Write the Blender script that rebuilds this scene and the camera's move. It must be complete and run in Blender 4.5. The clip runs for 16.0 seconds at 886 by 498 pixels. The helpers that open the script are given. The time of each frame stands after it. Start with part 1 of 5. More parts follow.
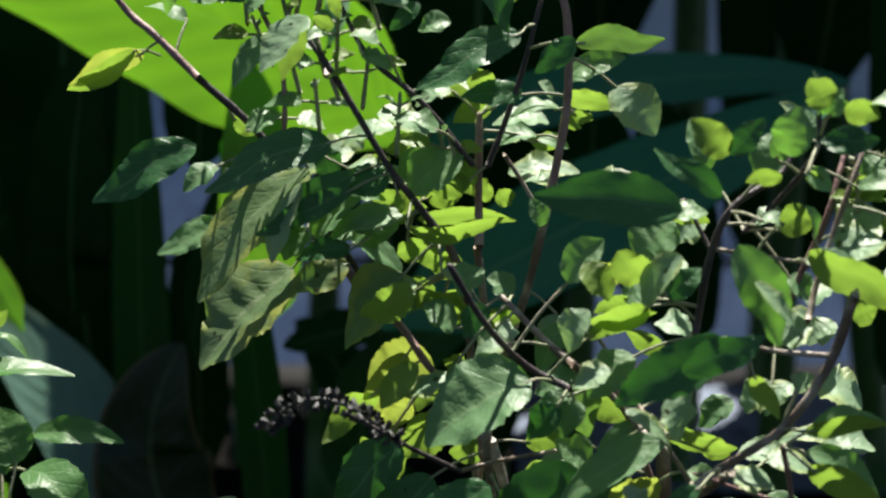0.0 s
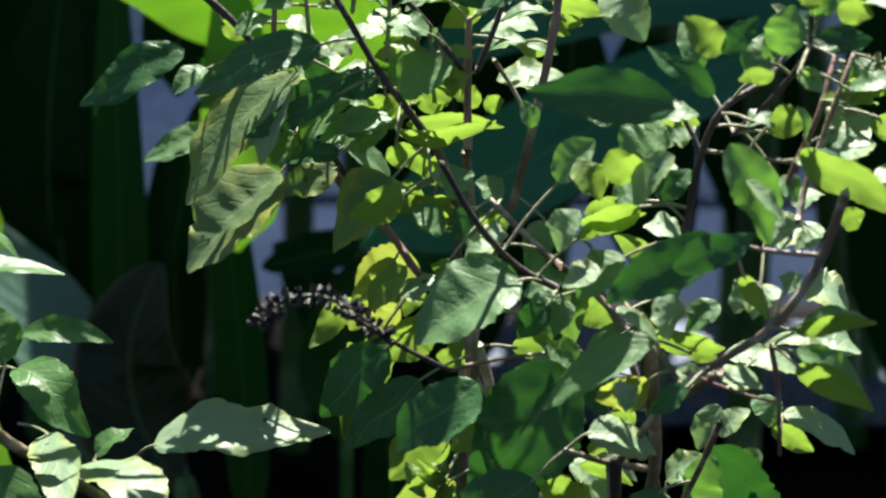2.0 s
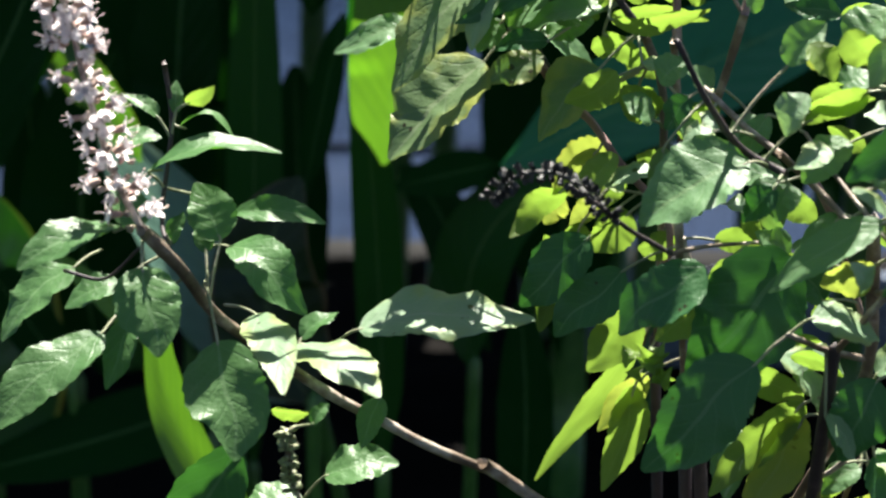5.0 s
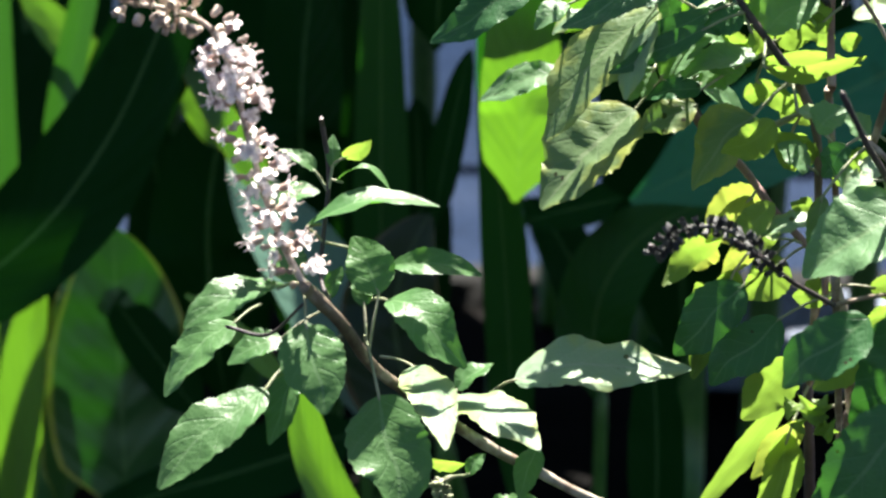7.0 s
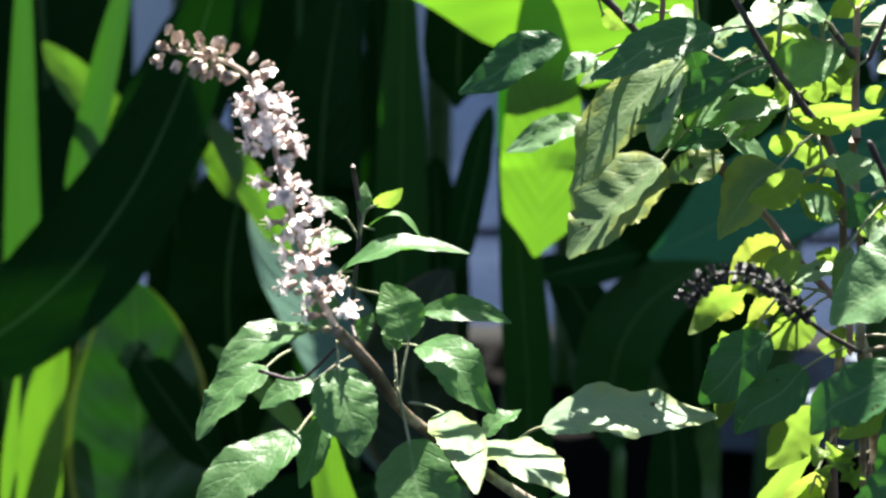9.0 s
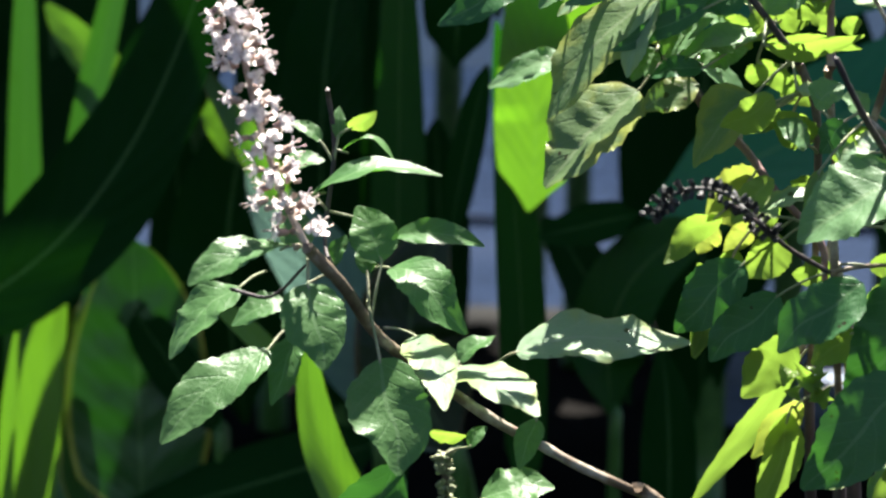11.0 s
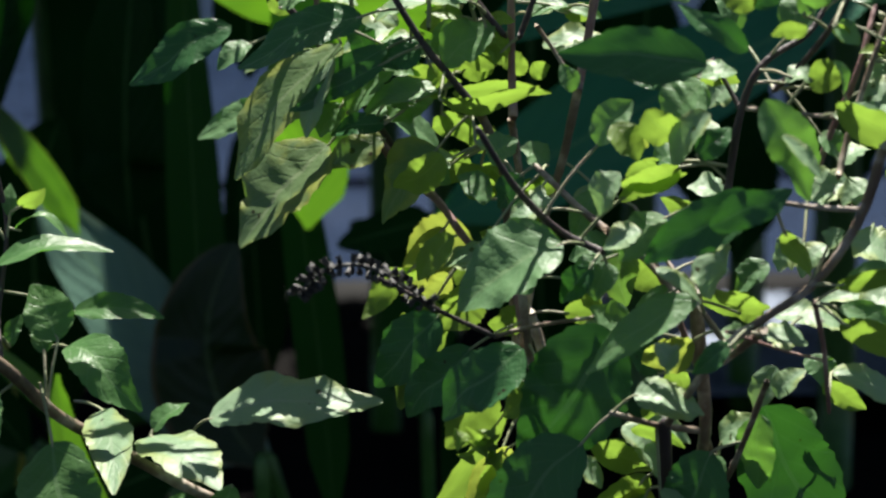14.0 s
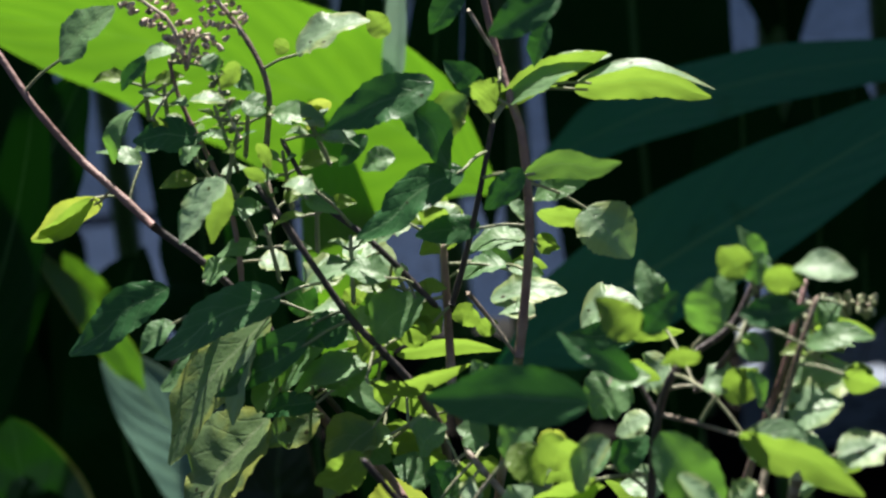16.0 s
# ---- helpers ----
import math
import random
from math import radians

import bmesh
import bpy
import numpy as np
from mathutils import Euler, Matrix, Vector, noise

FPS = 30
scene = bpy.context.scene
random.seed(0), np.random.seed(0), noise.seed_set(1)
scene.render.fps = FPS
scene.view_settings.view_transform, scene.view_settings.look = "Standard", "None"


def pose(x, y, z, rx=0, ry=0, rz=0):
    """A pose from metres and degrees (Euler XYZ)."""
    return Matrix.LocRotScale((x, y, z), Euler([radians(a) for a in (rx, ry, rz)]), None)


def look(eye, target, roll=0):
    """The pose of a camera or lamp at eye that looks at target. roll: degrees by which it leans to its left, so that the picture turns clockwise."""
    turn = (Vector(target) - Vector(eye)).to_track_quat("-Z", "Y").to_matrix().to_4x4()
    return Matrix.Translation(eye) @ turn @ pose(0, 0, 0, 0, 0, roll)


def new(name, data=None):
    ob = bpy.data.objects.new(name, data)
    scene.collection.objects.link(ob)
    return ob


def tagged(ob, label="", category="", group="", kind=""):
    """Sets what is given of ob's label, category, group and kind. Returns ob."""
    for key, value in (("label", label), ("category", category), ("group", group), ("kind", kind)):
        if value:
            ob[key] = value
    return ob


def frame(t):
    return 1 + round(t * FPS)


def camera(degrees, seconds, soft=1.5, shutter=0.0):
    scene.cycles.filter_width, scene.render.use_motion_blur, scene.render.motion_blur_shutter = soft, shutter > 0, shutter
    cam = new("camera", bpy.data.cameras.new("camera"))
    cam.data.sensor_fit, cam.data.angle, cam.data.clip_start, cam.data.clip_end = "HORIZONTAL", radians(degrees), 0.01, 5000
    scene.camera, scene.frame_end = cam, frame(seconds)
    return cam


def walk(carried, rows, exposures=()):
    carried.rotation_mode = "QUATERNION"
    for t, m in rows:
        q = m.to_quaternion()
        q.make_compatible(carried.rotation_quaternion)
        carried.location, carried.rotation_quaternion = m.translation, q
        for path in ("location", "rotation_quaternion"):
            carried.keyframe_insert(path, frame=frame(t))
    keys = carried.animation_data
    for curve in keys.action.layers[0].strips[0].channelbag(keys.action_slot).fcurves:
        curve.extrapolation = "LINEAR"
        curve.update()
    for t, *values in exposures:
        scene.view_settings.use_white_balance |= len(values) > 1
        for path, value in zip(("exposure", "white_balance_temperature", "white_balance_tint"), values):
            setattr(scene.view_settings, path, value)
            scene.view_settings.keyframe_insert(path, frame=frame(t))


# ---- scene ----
cam = camera(24, 16.0, 2.5)
cam.data.dof.use_dof = True
cam.data.dof.focus_distance = 0.53
cam.data.dof.aperture_fstop = 20.0
PATH = [
    (0, (0.04847, 0.00846, 0.58035), (0.05077, 0.60028, 0.48164), 0.062),
    (1, (0.04247, 0.00998, 0.57762), (0.05198, 0.60199, 0.48048), 0.703),
    (1.5, (0.03968, 0.00864, 0.57181), (0.05312, 0.59949, 0.46827), 0.984),
    (2, (0.04295, 0.00524, 0.57016), (0.05480, 0.59416, 0.45598), 0.646),
    (2.5, (0.03750, 0.00603, 0.56579), (0.05157, 0.59353, 0.44477), 0.399),
    (3, (0.03005, 0.00590, 0.55791), (0.04634, 0.59353, 0.43780), 1.107),
    (3.5, (0.02355, 0.00473, 0.55740), (0.04357, 0.59138, 0.43316), 1.475),
    (4, (0.01735, 0.00488, 0.54954), (0.03794, 0.59218, 0.42852), 1.493),
    (4.5, (0.01138, 0.00342, 0.54684), (0.02527, 0.59104, 0.42641), 1.517),
    (5, (0.00083, 0.00289, 0.55010), (0.00096, 0.58980, 0.42546), 1.505),
    (5.2, (-0.00519, 0.00520, 0.55108), (-0.01165, 0.59169, 0.42464), 1.430),
    (7.3, (-0.01568, 0.00422, 0.55961), (-0.04288, 0.59191, 0.44178), 0.422),
    (7.5, (-0.01638, 0.00415, 0.56020), (-0.04369, 0.59231, 0.44475), 0.388),
    (8, (-0.02077, 0.00208, 0.56244), (-0.04852, 0.59123, 0.45229), 0.631),
    (10.5, (-0.01667, -0.00684, 0.53964), (-0.04858, 0.58421, 0.44146), 0.677),
    (11, (-0.00698, -0.00783, 0.53697), (-0.04321, 0.58227, 0.43461), 0.874),
    (11.5, (0.00343, -0.00900, 0.53028), (-0.02588, 0.57955, 0.41737), 1.069),
    (12, (0.01392, -0.00709, 0.52913), (-0.00415, 0.58083, 0.41073), 0.960),
    (12.5, (0.02205, -0.00529, 0.53146), (0.01296, 0.58216, 0.40971), 0.710),
    (13, (0.02905, -0.00658, 0.53407), (0.02131, 0.58030, 0.40951), 0.463),
    (13.5, (0.04235, -0.00666, 0.54988), (0.03519, 0.58036, 0.42595), -0.309),
    (14, (0.05819, 0.00439, 0.56662), (0.03913, 0.59215, 0.44755), -1.546),
    (14.5, (0.08268, 0.01518, 0.58683), (0.04267, 0.60111, 0.46402), -2.211),
    (15, (0.09693, 0.02695, 0.59706), (0.04620, 0.61173, 0.47273), -3.124),
    (15.5, (0.10330, 0.04204, 0.61177), (0.04544, 0.62621, 0.48768), -3.896),
    (16, (0.13420, 0.06207, 0.63239), (0.04588, 0.64168, 0.50493), -6.136),
]
walk(cam, [(t, look(eye, target, roll)) for t, eye, target, roll in PATH], [(0.0, 1.5), (2.0, 1.8), (3.0, 2.38), (4.0, 2.34), (5.0, 2.1), (7.5, 2.55), (10.5, 2.42), (12.5, 2.2), (13.4, 2.0), (14.0, 1.5), (14.6, 1.30), (15.4, 1.34), (16.0, 1.44)])

# ---- light ----
SUN_TURN, SUN_HIGH = 8.0, 64.0         # degrees clockwise from straight ahead, degrees above the ground
world = bpy.data.worlds.new("World")
scene.world = world
world.use_nodes = True
wt = world.node_tree
sky = wt.nodes.new("ShaderNodeTexSky")
sky.sky_type = "NISHITA"
sky.sun_disc = False
sky.sun_elevation = radians(SUN_HIGH)
sky.sun_rotation = radians(SUN_TURN)
wt.nodes["Background"].inputs["Strength"].default_value = 0.031
wt.links.new(sky.outputs[0], wt.nodes["Background"].inputs[0])
sun = new("sun", bpy.data.lights.new("sun", "SUN"))
sun.data.energy, sun.data.angle, sun.data.color = 5.0, radians(0.5), (1.0, 0.95, 0.86)
sx, sy = math.sin(radians(SUN_TURN)), math.cos(radians(SUN_TURN))
ch, sh = math.cos(radians(SUN_HIGH)), math.sin(radians(SUN_HIGH))
sun.matrix_world = look((sx * ch * 10, sy * ch * 10, sh * 10), (0, 0, 0))


# ---- materials ----
class Nodes:
    """Short hand for building a node material."""

    def __init__(self, name):
        self.m = bpy.data.materials.new(name)
        self.m.use_nodes = True
        self.t = self.m.node_tree
        self.t.nodes.clear()
        self.out = self.t.nodes.new("ShaderNodeOutputMaterial")

    def add(self, kind, **inputs):
        n = self.t.nodes.new("ShaderNode" + kind)
        for k, v in inputs.items():
            self.put(n.inputs[k.replace("_", " ")], v)
        return n

    def put(self, socket, v):
        if isinstance(v, bpy.types.NodeSocket):
            self.t.links.new(v, socket)
        else:
            socket.default_value = v

    def math(self, op, a, b=0.5, clamp=False):
        n = self.t.nodes.new("ShaderNodeMath")
        n.operation, n.use_clamp = op, clamp
        self.put(n.inputs[0], a)
        self.put(n.inputs[1], b)
        return n.outputs[0]

    def mix(self, fac, a, b, mode="MIX"):
        n = self.t.nodes.new("ShaderNodeMixRGB")
        n.blend_type = mode
        self.put(n.inputs[0], fac)
        self.put(n.inputs[1], a)
        self.put(n.inputs[2], b)
        return n.outputs[0]

    def ramp(self, fac, *stops):
        n = self.t.nodes.new("ShaderNodeValToRGB")
        e = n.color_ramp.elements
        while len(e) < len(stops):
            e.new(0.5)
        for k, (p, c) in enumerate(stops):
            e[k].position = p
            e[k].color = c if len(c) == 4 else (*c, 1)
        self.put(n.inputs[0], fac)
        return n.outputs[0]

    def noise(self, scale, detail=3.0, vector=None, rough=0.55):
        n = self.add("TexNoise", Scale=scale, Detail=detail, Roughness=rough)
        if vector is not None:
            self.put(n.inputs["Vector"], vector)
        return n.outputs["Fac"]

    def coords(self, which="Object"):
        return self.t.nodes.new("ShaderNodeTexCoord").outputs[which]

    def bump(self, height, strength=0.4, distance=0.001):
        return self.add("Bump", Height=height, Strength=strength, Distance=distance).outputs[0]

    def done(self, shader):
        self.t.links.new(shader, self.out.inputs["Surface"])
        return self.m


def rgb(r, g, b):
    return (r, g, b, 1.0)


def leaf_material(name, top, alt, vein, glow, spots=0.0, yellow=0.0, through_share=0.38, rough=0.44, gloss=0.34):
    """A thin leaf: gloss on a diffuse face, and light let through. The UV runs along the blade (x) and across it (y, 0.5 on the midrib)."""
    n = Nodes(name)
    uv = n.coords("UV")
    ob = n.coords("Object")
    sep = n.add("SeparateXYZ", Vector=uv)
    along, across = sep.outputs[0], n.math("ABSOLUTE", n.math("SUBTRACT", sep.outputs[1], 0.5))
    info = n.t.nodes.new("ShaderNodeObjectInfo")
    rnd = info.outputs["Random"]
    seedv = n.add("CombineXYZ", X=n.math("MULTIPLY", rnd, 37.0), Y=n.math("MULTIPLY", rnd, 11.0), Z=rnd)
    shifted = n.add("VectorMath", Vector=ob)
    shifted.operation = "ADD"
    n.put(shifted.inputs[1], seedv.outputs[0])
    spot = shifted.outputs[0]
    blotch = n.noise(70.0, 4.0, spot)
    fine = n.noise(900.0, 3.0, spot)
    base = n.mix(n.math("MULTIPLY", rnd, 0.9), top, alt)
    base = n.mix(n.ramp(blotch, (0.35, (0, 0, 0)), (0.7, (0.5, 0.5, 0.5))), base, alt)
    # side veins sweep forward from the midrib
    ribs = n.math("SINE", n.math("ADD", n.math("MULTIPLY", n.math("SUBTRACT", along, n.math("MULTIPLY", across, 0.55)), 36.0), n.math("MULTIPLY", blotch, 3.0)))
    ribs = n.math("POWER", n.math("MAXIMUM", ribs, 0.0), 14.0)
    mid = n.math("LESS_THAN", across, 0.026)
    veins = n.math("MAXIMUM", n.math("MULTIPLY", ribs, 0.28), n.math("MULTIPLY", mid, 0.9))
    colour = n.mix(n.math("MULTIPLY", veins, 0.8), base, vein)
    if yellow:
        edge = n.math("ADD", across, n.math("MULTIPLY", n.math("SUBTRACT", n.noise(120.0, 3.0, spot), 0.5), 0.9))
        worn = n.ramp(edge, (0.24, (0, 0, 0)), (0.42, (yellow, yellow, yellow)))
        worn = n.math("MULTIPLY", worn, n.ramp(n.noise(45.0, 2.0, spot), (0.40, (0, 0, 0)), (0.54, (1, 1, 1))))
        colour = n.mix(worn, colour, rgb(0.42, 0.42, 0.05))
    if spots:
        v = n.add("TexVoronoi", Vector=spot, Scale=230.0)
        dot = n.math("LESS_THAN", v.outputs["Distance"], n.math("MULTIPLY", n.math("GREATER_THAN", n.noise(110.0, 2.0, spot), 0.55), 0.22 * spots))
        colour = n.mix(dot, colour, rgb(0.03, 0.02, 0.012))
    colour = n.mix(n.math("MULTIPLY", fine, 0.2), colour, n.mix(1.0, colour, rgb(0.6, 0.62, 0.55), "MULTIPLY"))
    hgt = n.math("ADD", n.math("MULTIPLY", blotch, 0.6), n.math("SUBTRACT", n.math("ADD", n.math("MULTIPLY", fine, 0.3), n.math("MULTIPLY", n.noise(260.0, 3.0, spot), 0.5)), n.math("MULTIPLY", veins, 0.4)))
    nor = n.bump(hgt, 0.5, 0.0012)
    face = n.add("BsdfPrincipled", Base_Color=colour, Roughness=rough, Normal=nor)
    face.inputs["Specular IOR Level"].default_value = gloss
    shade = n.math("ADD", n.math("MULTIPLY", veins, 0.45), n.math("MULTIPLY", n.ramp(blotch, (0.35, (0, 0, 0)), (0.7, (1, 1, 1))), 0.5), True)
    lit = n.add("BsdfTranslucent", Color=n.mix(0.8, colour, n.mix(shade, glow, n.mix(1.0, glow, rgb(0.6, 0.72, 0.6), "MULTIPLY"))))
    both = n.add("MixShader", Fac=through_share)
    n.put(both.inputs[1], face.outputs[0])
    n.put(both.inputs[2], lit.outputs[0])
    return n.done(both.outputs[0])


def canna_material(name, top, alt, glow, margin=None, through_share=0.35, gloss=0.4):
    """A big leaf with fine parallel side veins and a pale midrib."""
    n = Nodes(name)
    uv = n.coords("UV")
    sep = n.add("SeparateXYZ", Vector=uv)
    along, across = sep.outputs[0], n.math("ABSOLUTE", n.math("SUBTRACT", sep.outputs[1], 0.5))
    wob = n.noise(14.0, 4.0, n.coords("Object"))
    lines = n.math("SUBTRACT", along, n.math("MULTIPLY", across, 0.5))
    fine = n.math("SINE", n.math("ADD", n.math("MULTIPLY", lines, 420.0), n.math("MULTIPLY", wob, 5.0)))
    broad = n.math("SINE", n.math("ADD", n.math("MULTIPLY", lines, 75.0), n.math("MULTIPLY", wob, 6.0)))
    colour = n.mix(wob, top, alt)
    colour = n.mix(n.math("MULTIPLY", n.math("ADD", fine, 1.0), 0.12), colour, alt)
    colour = n.mix(n.math("MULTIPLY", n.math("LESS_THAN", across, 0.016), 0.3), colour, rgb(0.16, 0.28, 0.1))
    if margin:
        edge = n.math("ADD", across, n.math("MULTIPLY", n.math("SUBTRACT", wob, 0.5), 0.05))
        colour = n.mix(n.ramp(edge, (0.45, (0, 0, 0)), (0.475, (1, 1, 1))), colour, margin)
    spoil = n.ramp(n.noise(60.0, 5.0, n.coords("Object")), (0.62, (0, 0, 0)), (0.72, (0.5, 0.5, 0.5)))
    colour = n.mix(spoil, colour, n.mix(1.0, colour, rgb(0.7, 0.6, 0.4), "MULTIPLY"))
    hgt = n.math("ADD", n.math("MULTIPLY", fine, 0.3), broad)
    nor = n.bump(hgt, 0.2, 0.0016)
    face = n.add("BsdfPrincipled", Base_Color=colour, Roughness=0.4, Normal=nor)
    face.inputs["Specular IOR Level"].default_value = gloss
    lit = n.add("BsdfTranslucent", Color=n.mix(0.85, colour, n.mix(n.math("ADD", n.math("MULTIPLY", wob, 0.6), n.math("MULTIPLY", n.math("ADD", n.math("MULTIPLY", fine, 0.6), broad), 0.16)), glow, n.mix(1.0, glow, rgb(0.5, 0.62, 0.6), "MULTIPLY"))))
    both = n.add("MixShader", Fac=through_share)
    n.put(both.inputs[1], face.outputs[0])
    n.put(both.inputs[2], lit.outputs[0])
    return n.done(both.outputs[0])


def stem_material(name, a, b, c, rough=0.6, relief=0.5):
    n = Nodes(name)
    co = n.coords("Object")
    big, small = n.noise(90.0, 4.0, co), n.noise(700.0, 3.0, co)
    colour = n.ramp(big, (0.3, a), (0.5, b), (0.72, c))
    colour = n.mix(n.math("MULTIPLY", small, 0.5), colour, n.mix(1.0, colour, rgb(0.55, 0.5, 0.45), "MULTIPLY"))
    p = n.add("BsdfPrincipled", Base_Color=colour, Roughness=rough, Normal=n.bump(n.math("ADD", big, small), relief, 0.0008))
    return n.done(p.outputs[0])


def petal_material(name, a, b):
    n = Nodes(name)
    colour = n.mix(n.noise(500.0, 3.0, n.coords("Object")), a, b)
    face = n.add("BsdfPrincipled", Base_Color=colour, Roughness=0.55)
    lit = n.add("BsdfTranslucent", Color=colour)
    both = n.add("MixShader", Fac=0.6)
    n.put(both.inputs[1], face.outputs[0])
    n.put(both.inputs[2], lit.outputs[0])
    return n.done(both.outputs[0])


MAT = {
    "green": leaf_material("basil_green", rgb(0.105, 0.215, 0.097), rgb(0.158, 0.28, 0.125), rgb(0.22, 0.34, 0.16), rgb(0.20, 0.48, 0.03)),
    # darker copy of green; the flowering branch's shade is in its base
    "mid": leaf_material("basil_mid_green", rgb(0.062, 0.150, 0.050), rgb(0.094, 0.195, 0.068), rgb(0.17, 0.29, 0.13), rgb(0.13, 0.38, 0.03), spots=0.3, through_share=0.32, rough=0.38, gloss=0.26),
    # dark copy of green, with shade from the leaves above put in
    "deep": leaf_material("basil_shaded", rgb(0.030, 0.108, 0.036), rgb(0.050, 0.143, 0.050), rgb(0.12, 0.22, 0.10), rgb(0.07, 0.27, 0.02), spots=0.5, through_share=0.22, rough=0.36, gloss=0.27),
    "lime": leaf_material("basil_lime", rgb(0.12, 0.21, 0.05), rgb(0.17, 0.26, 0.05), rgb(0.24, 0.34, 0.09), rgb(0.29, 0.47, 0.05), through_share=0.46),
    "yellowing": leaf_material("basil_yellowing", rgb(0.13, 0.21, 0.05), rgb(0.20, 0.27, 0.06), rgb(0.28, 0.34, 0.12), rgb(0.42, 0.52, 0.07), spots=1.0, yellow=0.55, through_share=0.5),
    "spotted": leaf_material("basil_spotted", rgb(0.105, 0.175, 0.075), rgb(0.15, 0.23, 0.10), rgb(0.24, 0.31, 0.17), rgb(0.16, 0.34, 0.03), spots=1.0, yellow=0.45),
    # specks and yellow edges are wear; the pale base imitates full sun
    "worn": leaf_material("basil_worn_sunlit", rgb(0.195, 0.32, 0.175), rgb(0.25, 0.37, 0.225), rgb(0.32, 0.41, 0.28), rgb(0.24, 0.44, 0.10), spots=0.8, yellow=0.35),
    # near-black base carries the deep shade behind the basil
    "canna": canna_material("canna_shaded", rgb(0.003, 0.024, 0.004), rgb(0.005, 0.034, 0.006), rgb(0.022, 0.15, 0.003), through_share=0.07, gloss=0.03),
    "canna_sheath": canna_material("canna_sheath", rgb(0.008, 0.050, 0.008), rgb(0.014, 0.065, 0.010), rgb(0.030, 0.19, 0.005), through_share=0.25, gloss=0.15),
    # blue-green base paints skylight onto the two right-hand blades
    "canna_teal": canna_material("canna_teal", rgb(0.016, 0.115, 0.060), rgb(0.026, 0.145, 0.075), rgb(0.03, 0.26, 0.04), through_share=0.2, gloss=0.2),
    # bright copy of the canna leaf, for blades the sun comes through
    "canna_young": canna_material("canna_young", rgb(0.10, 0.22, 0.03), rgb(0.13, 0.26, 0.04), rgb(0.14, 0.35, 0.010), through_share=0.42),
    "canna_mid": canna_material("canna_mid", rgb(0.025, 0.11, 0.016), rgb(0.04, 0.14, 0.025), rgb(0.06, 0.24, 0.008), through_share=0.24),
    "canna_margin": canna_material("canna_margin", rgb(0.04, 0.10, 0.035), rgb(0.055, 0.13, 0.04), rgb(0.16, 0.42, 0.01), rgb(0.30, 0.24, 0.05), through_share=0.45),
    "canna_edged": canna_material("canna_edged", rgb(0.014, 0.070, 0.012), rgb(0.03, 0.11, 0.025), rgb(0.03, 0.17, 0.006), rgb(0.34, 0.34, 0.05), through_share=0.12, gloss=0.6),
    # waxy leaf's sun sheen put into a paler base
    "canna_pale": canna_material("canna_pale", rgb(0.15, 0.28, 0.20), rgb(0.19, 0.33, 0.24), rgb(0.40, 0.60, 0.40), through_share=0.3),
    "canna_grey": canna_material("canna_grey", rgb(0.085, 0.170, 0.125), rgb(0.105, 0.200, 0.150), rgb(0.34, 0.52, 0.34), through_share=0.26),
    # brown margin is real; the blade's near-black has shade put in
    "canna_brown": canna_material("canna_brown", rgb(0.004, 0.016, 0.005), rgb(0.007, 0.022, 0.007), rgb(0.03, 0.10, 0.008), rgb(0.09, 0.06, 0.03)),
    "bark": stem_material("basil_stem", (0.085, 0.06, 0.042), (0.19, 0.14, 0.10), (0.62, 0.57, 0.49)),
    # purple-brown stems, darkened further for the shadow low in the bush
    "dark": stem_material("basil_stem_dark", (0.022, 0.016, 0.018), (0.045, 0.032, 0.034), (0.09, 0.065, 0.062)),
    "pink": stem_material("basil_stem_pink", (0.14, 0.07, 0.065), (0.26, 0.15, 0.14), (0.38, 0.27, 0.25)),
    "petiole": stem_material("basil_petiole", (0.17, 0.21, 0.10), (0.26, 0.29, 0.16), (0.36, 0.33, 0.25)),
    "stalk": stem_material("canna_stalk", (0.025, 0.10, 0.016), (0.04, 0.13, 0.02), (0.06, 0.16, 0.03), 0.4, 0.06),
    "petal": petal_material("floret_petal", rgb(0.90, 0.80, 0.83), rgb(0.97, 0.94, 0.92)),
    "calyx": stem_material("floret_calyx", (0.24, 0.13, 0.13), (0.42, 0.29, 0.25), (0.55, 0.45, 0.34)),
    "seed": stem_material("seed_calyx", (0.02, 0.021, 0.022), (0.05, 0.051, 0.048), (0.11, 0.11, 0.10)),
    "husk": stem_material("floret_husk", (0.36, 0.25, 0.20), (0.58, 0.48, 0.40), (0.72, 0.65, 0.56)),
}


def ground_material(name, a, b, c, crack, rough=0.75, gloss=0.3):
    n = Nodes(name)
    co = n.coords("Object")
    colour = n.ramp(n.noise(3.0, 6.0, co), (0.3, a), (0.5, b), (0.7, c))
    colour = n.mix(n.math("MULTIPLY", n.noise(160.0, 4.0, co), 0.5), colour, n.mix(1.0, colour, rgb(0.55, 0.55, 0.55), "MULTIPLY"))
    hgt = n.noise(90.0, 5.0, co)
    if crack:
        wob = n.add("TexNoise", Vector=co, Scale=25.0, Detail=2.0)
        warp = n.mix(0.015, co, wob.outputs["Color"])
        v = n.add("TexVoronoi", Vector=warp, Scale=crack)
        v.feature = "DISTANCE_TO_EDGE"
        line = n.math("LESS_THAN", v.outputs["Distance"], 0.045)
        colour = n.mix(line, colour, n.mix(1.0, colour, rgb(0.5, 0.5, 0.5), "MULTIPLY"))
        hgt = n.math("SUBTRACT", hgt, line)
    p = n.add("BsdfPrincipled", Base_Color=colour, Roughness=rough, Normal=n.bump(hgt, 0.5, 0.002))
    p.inputs["Specular IOR Level"].default_value = gloss
    return n.done(p.outputs[0])


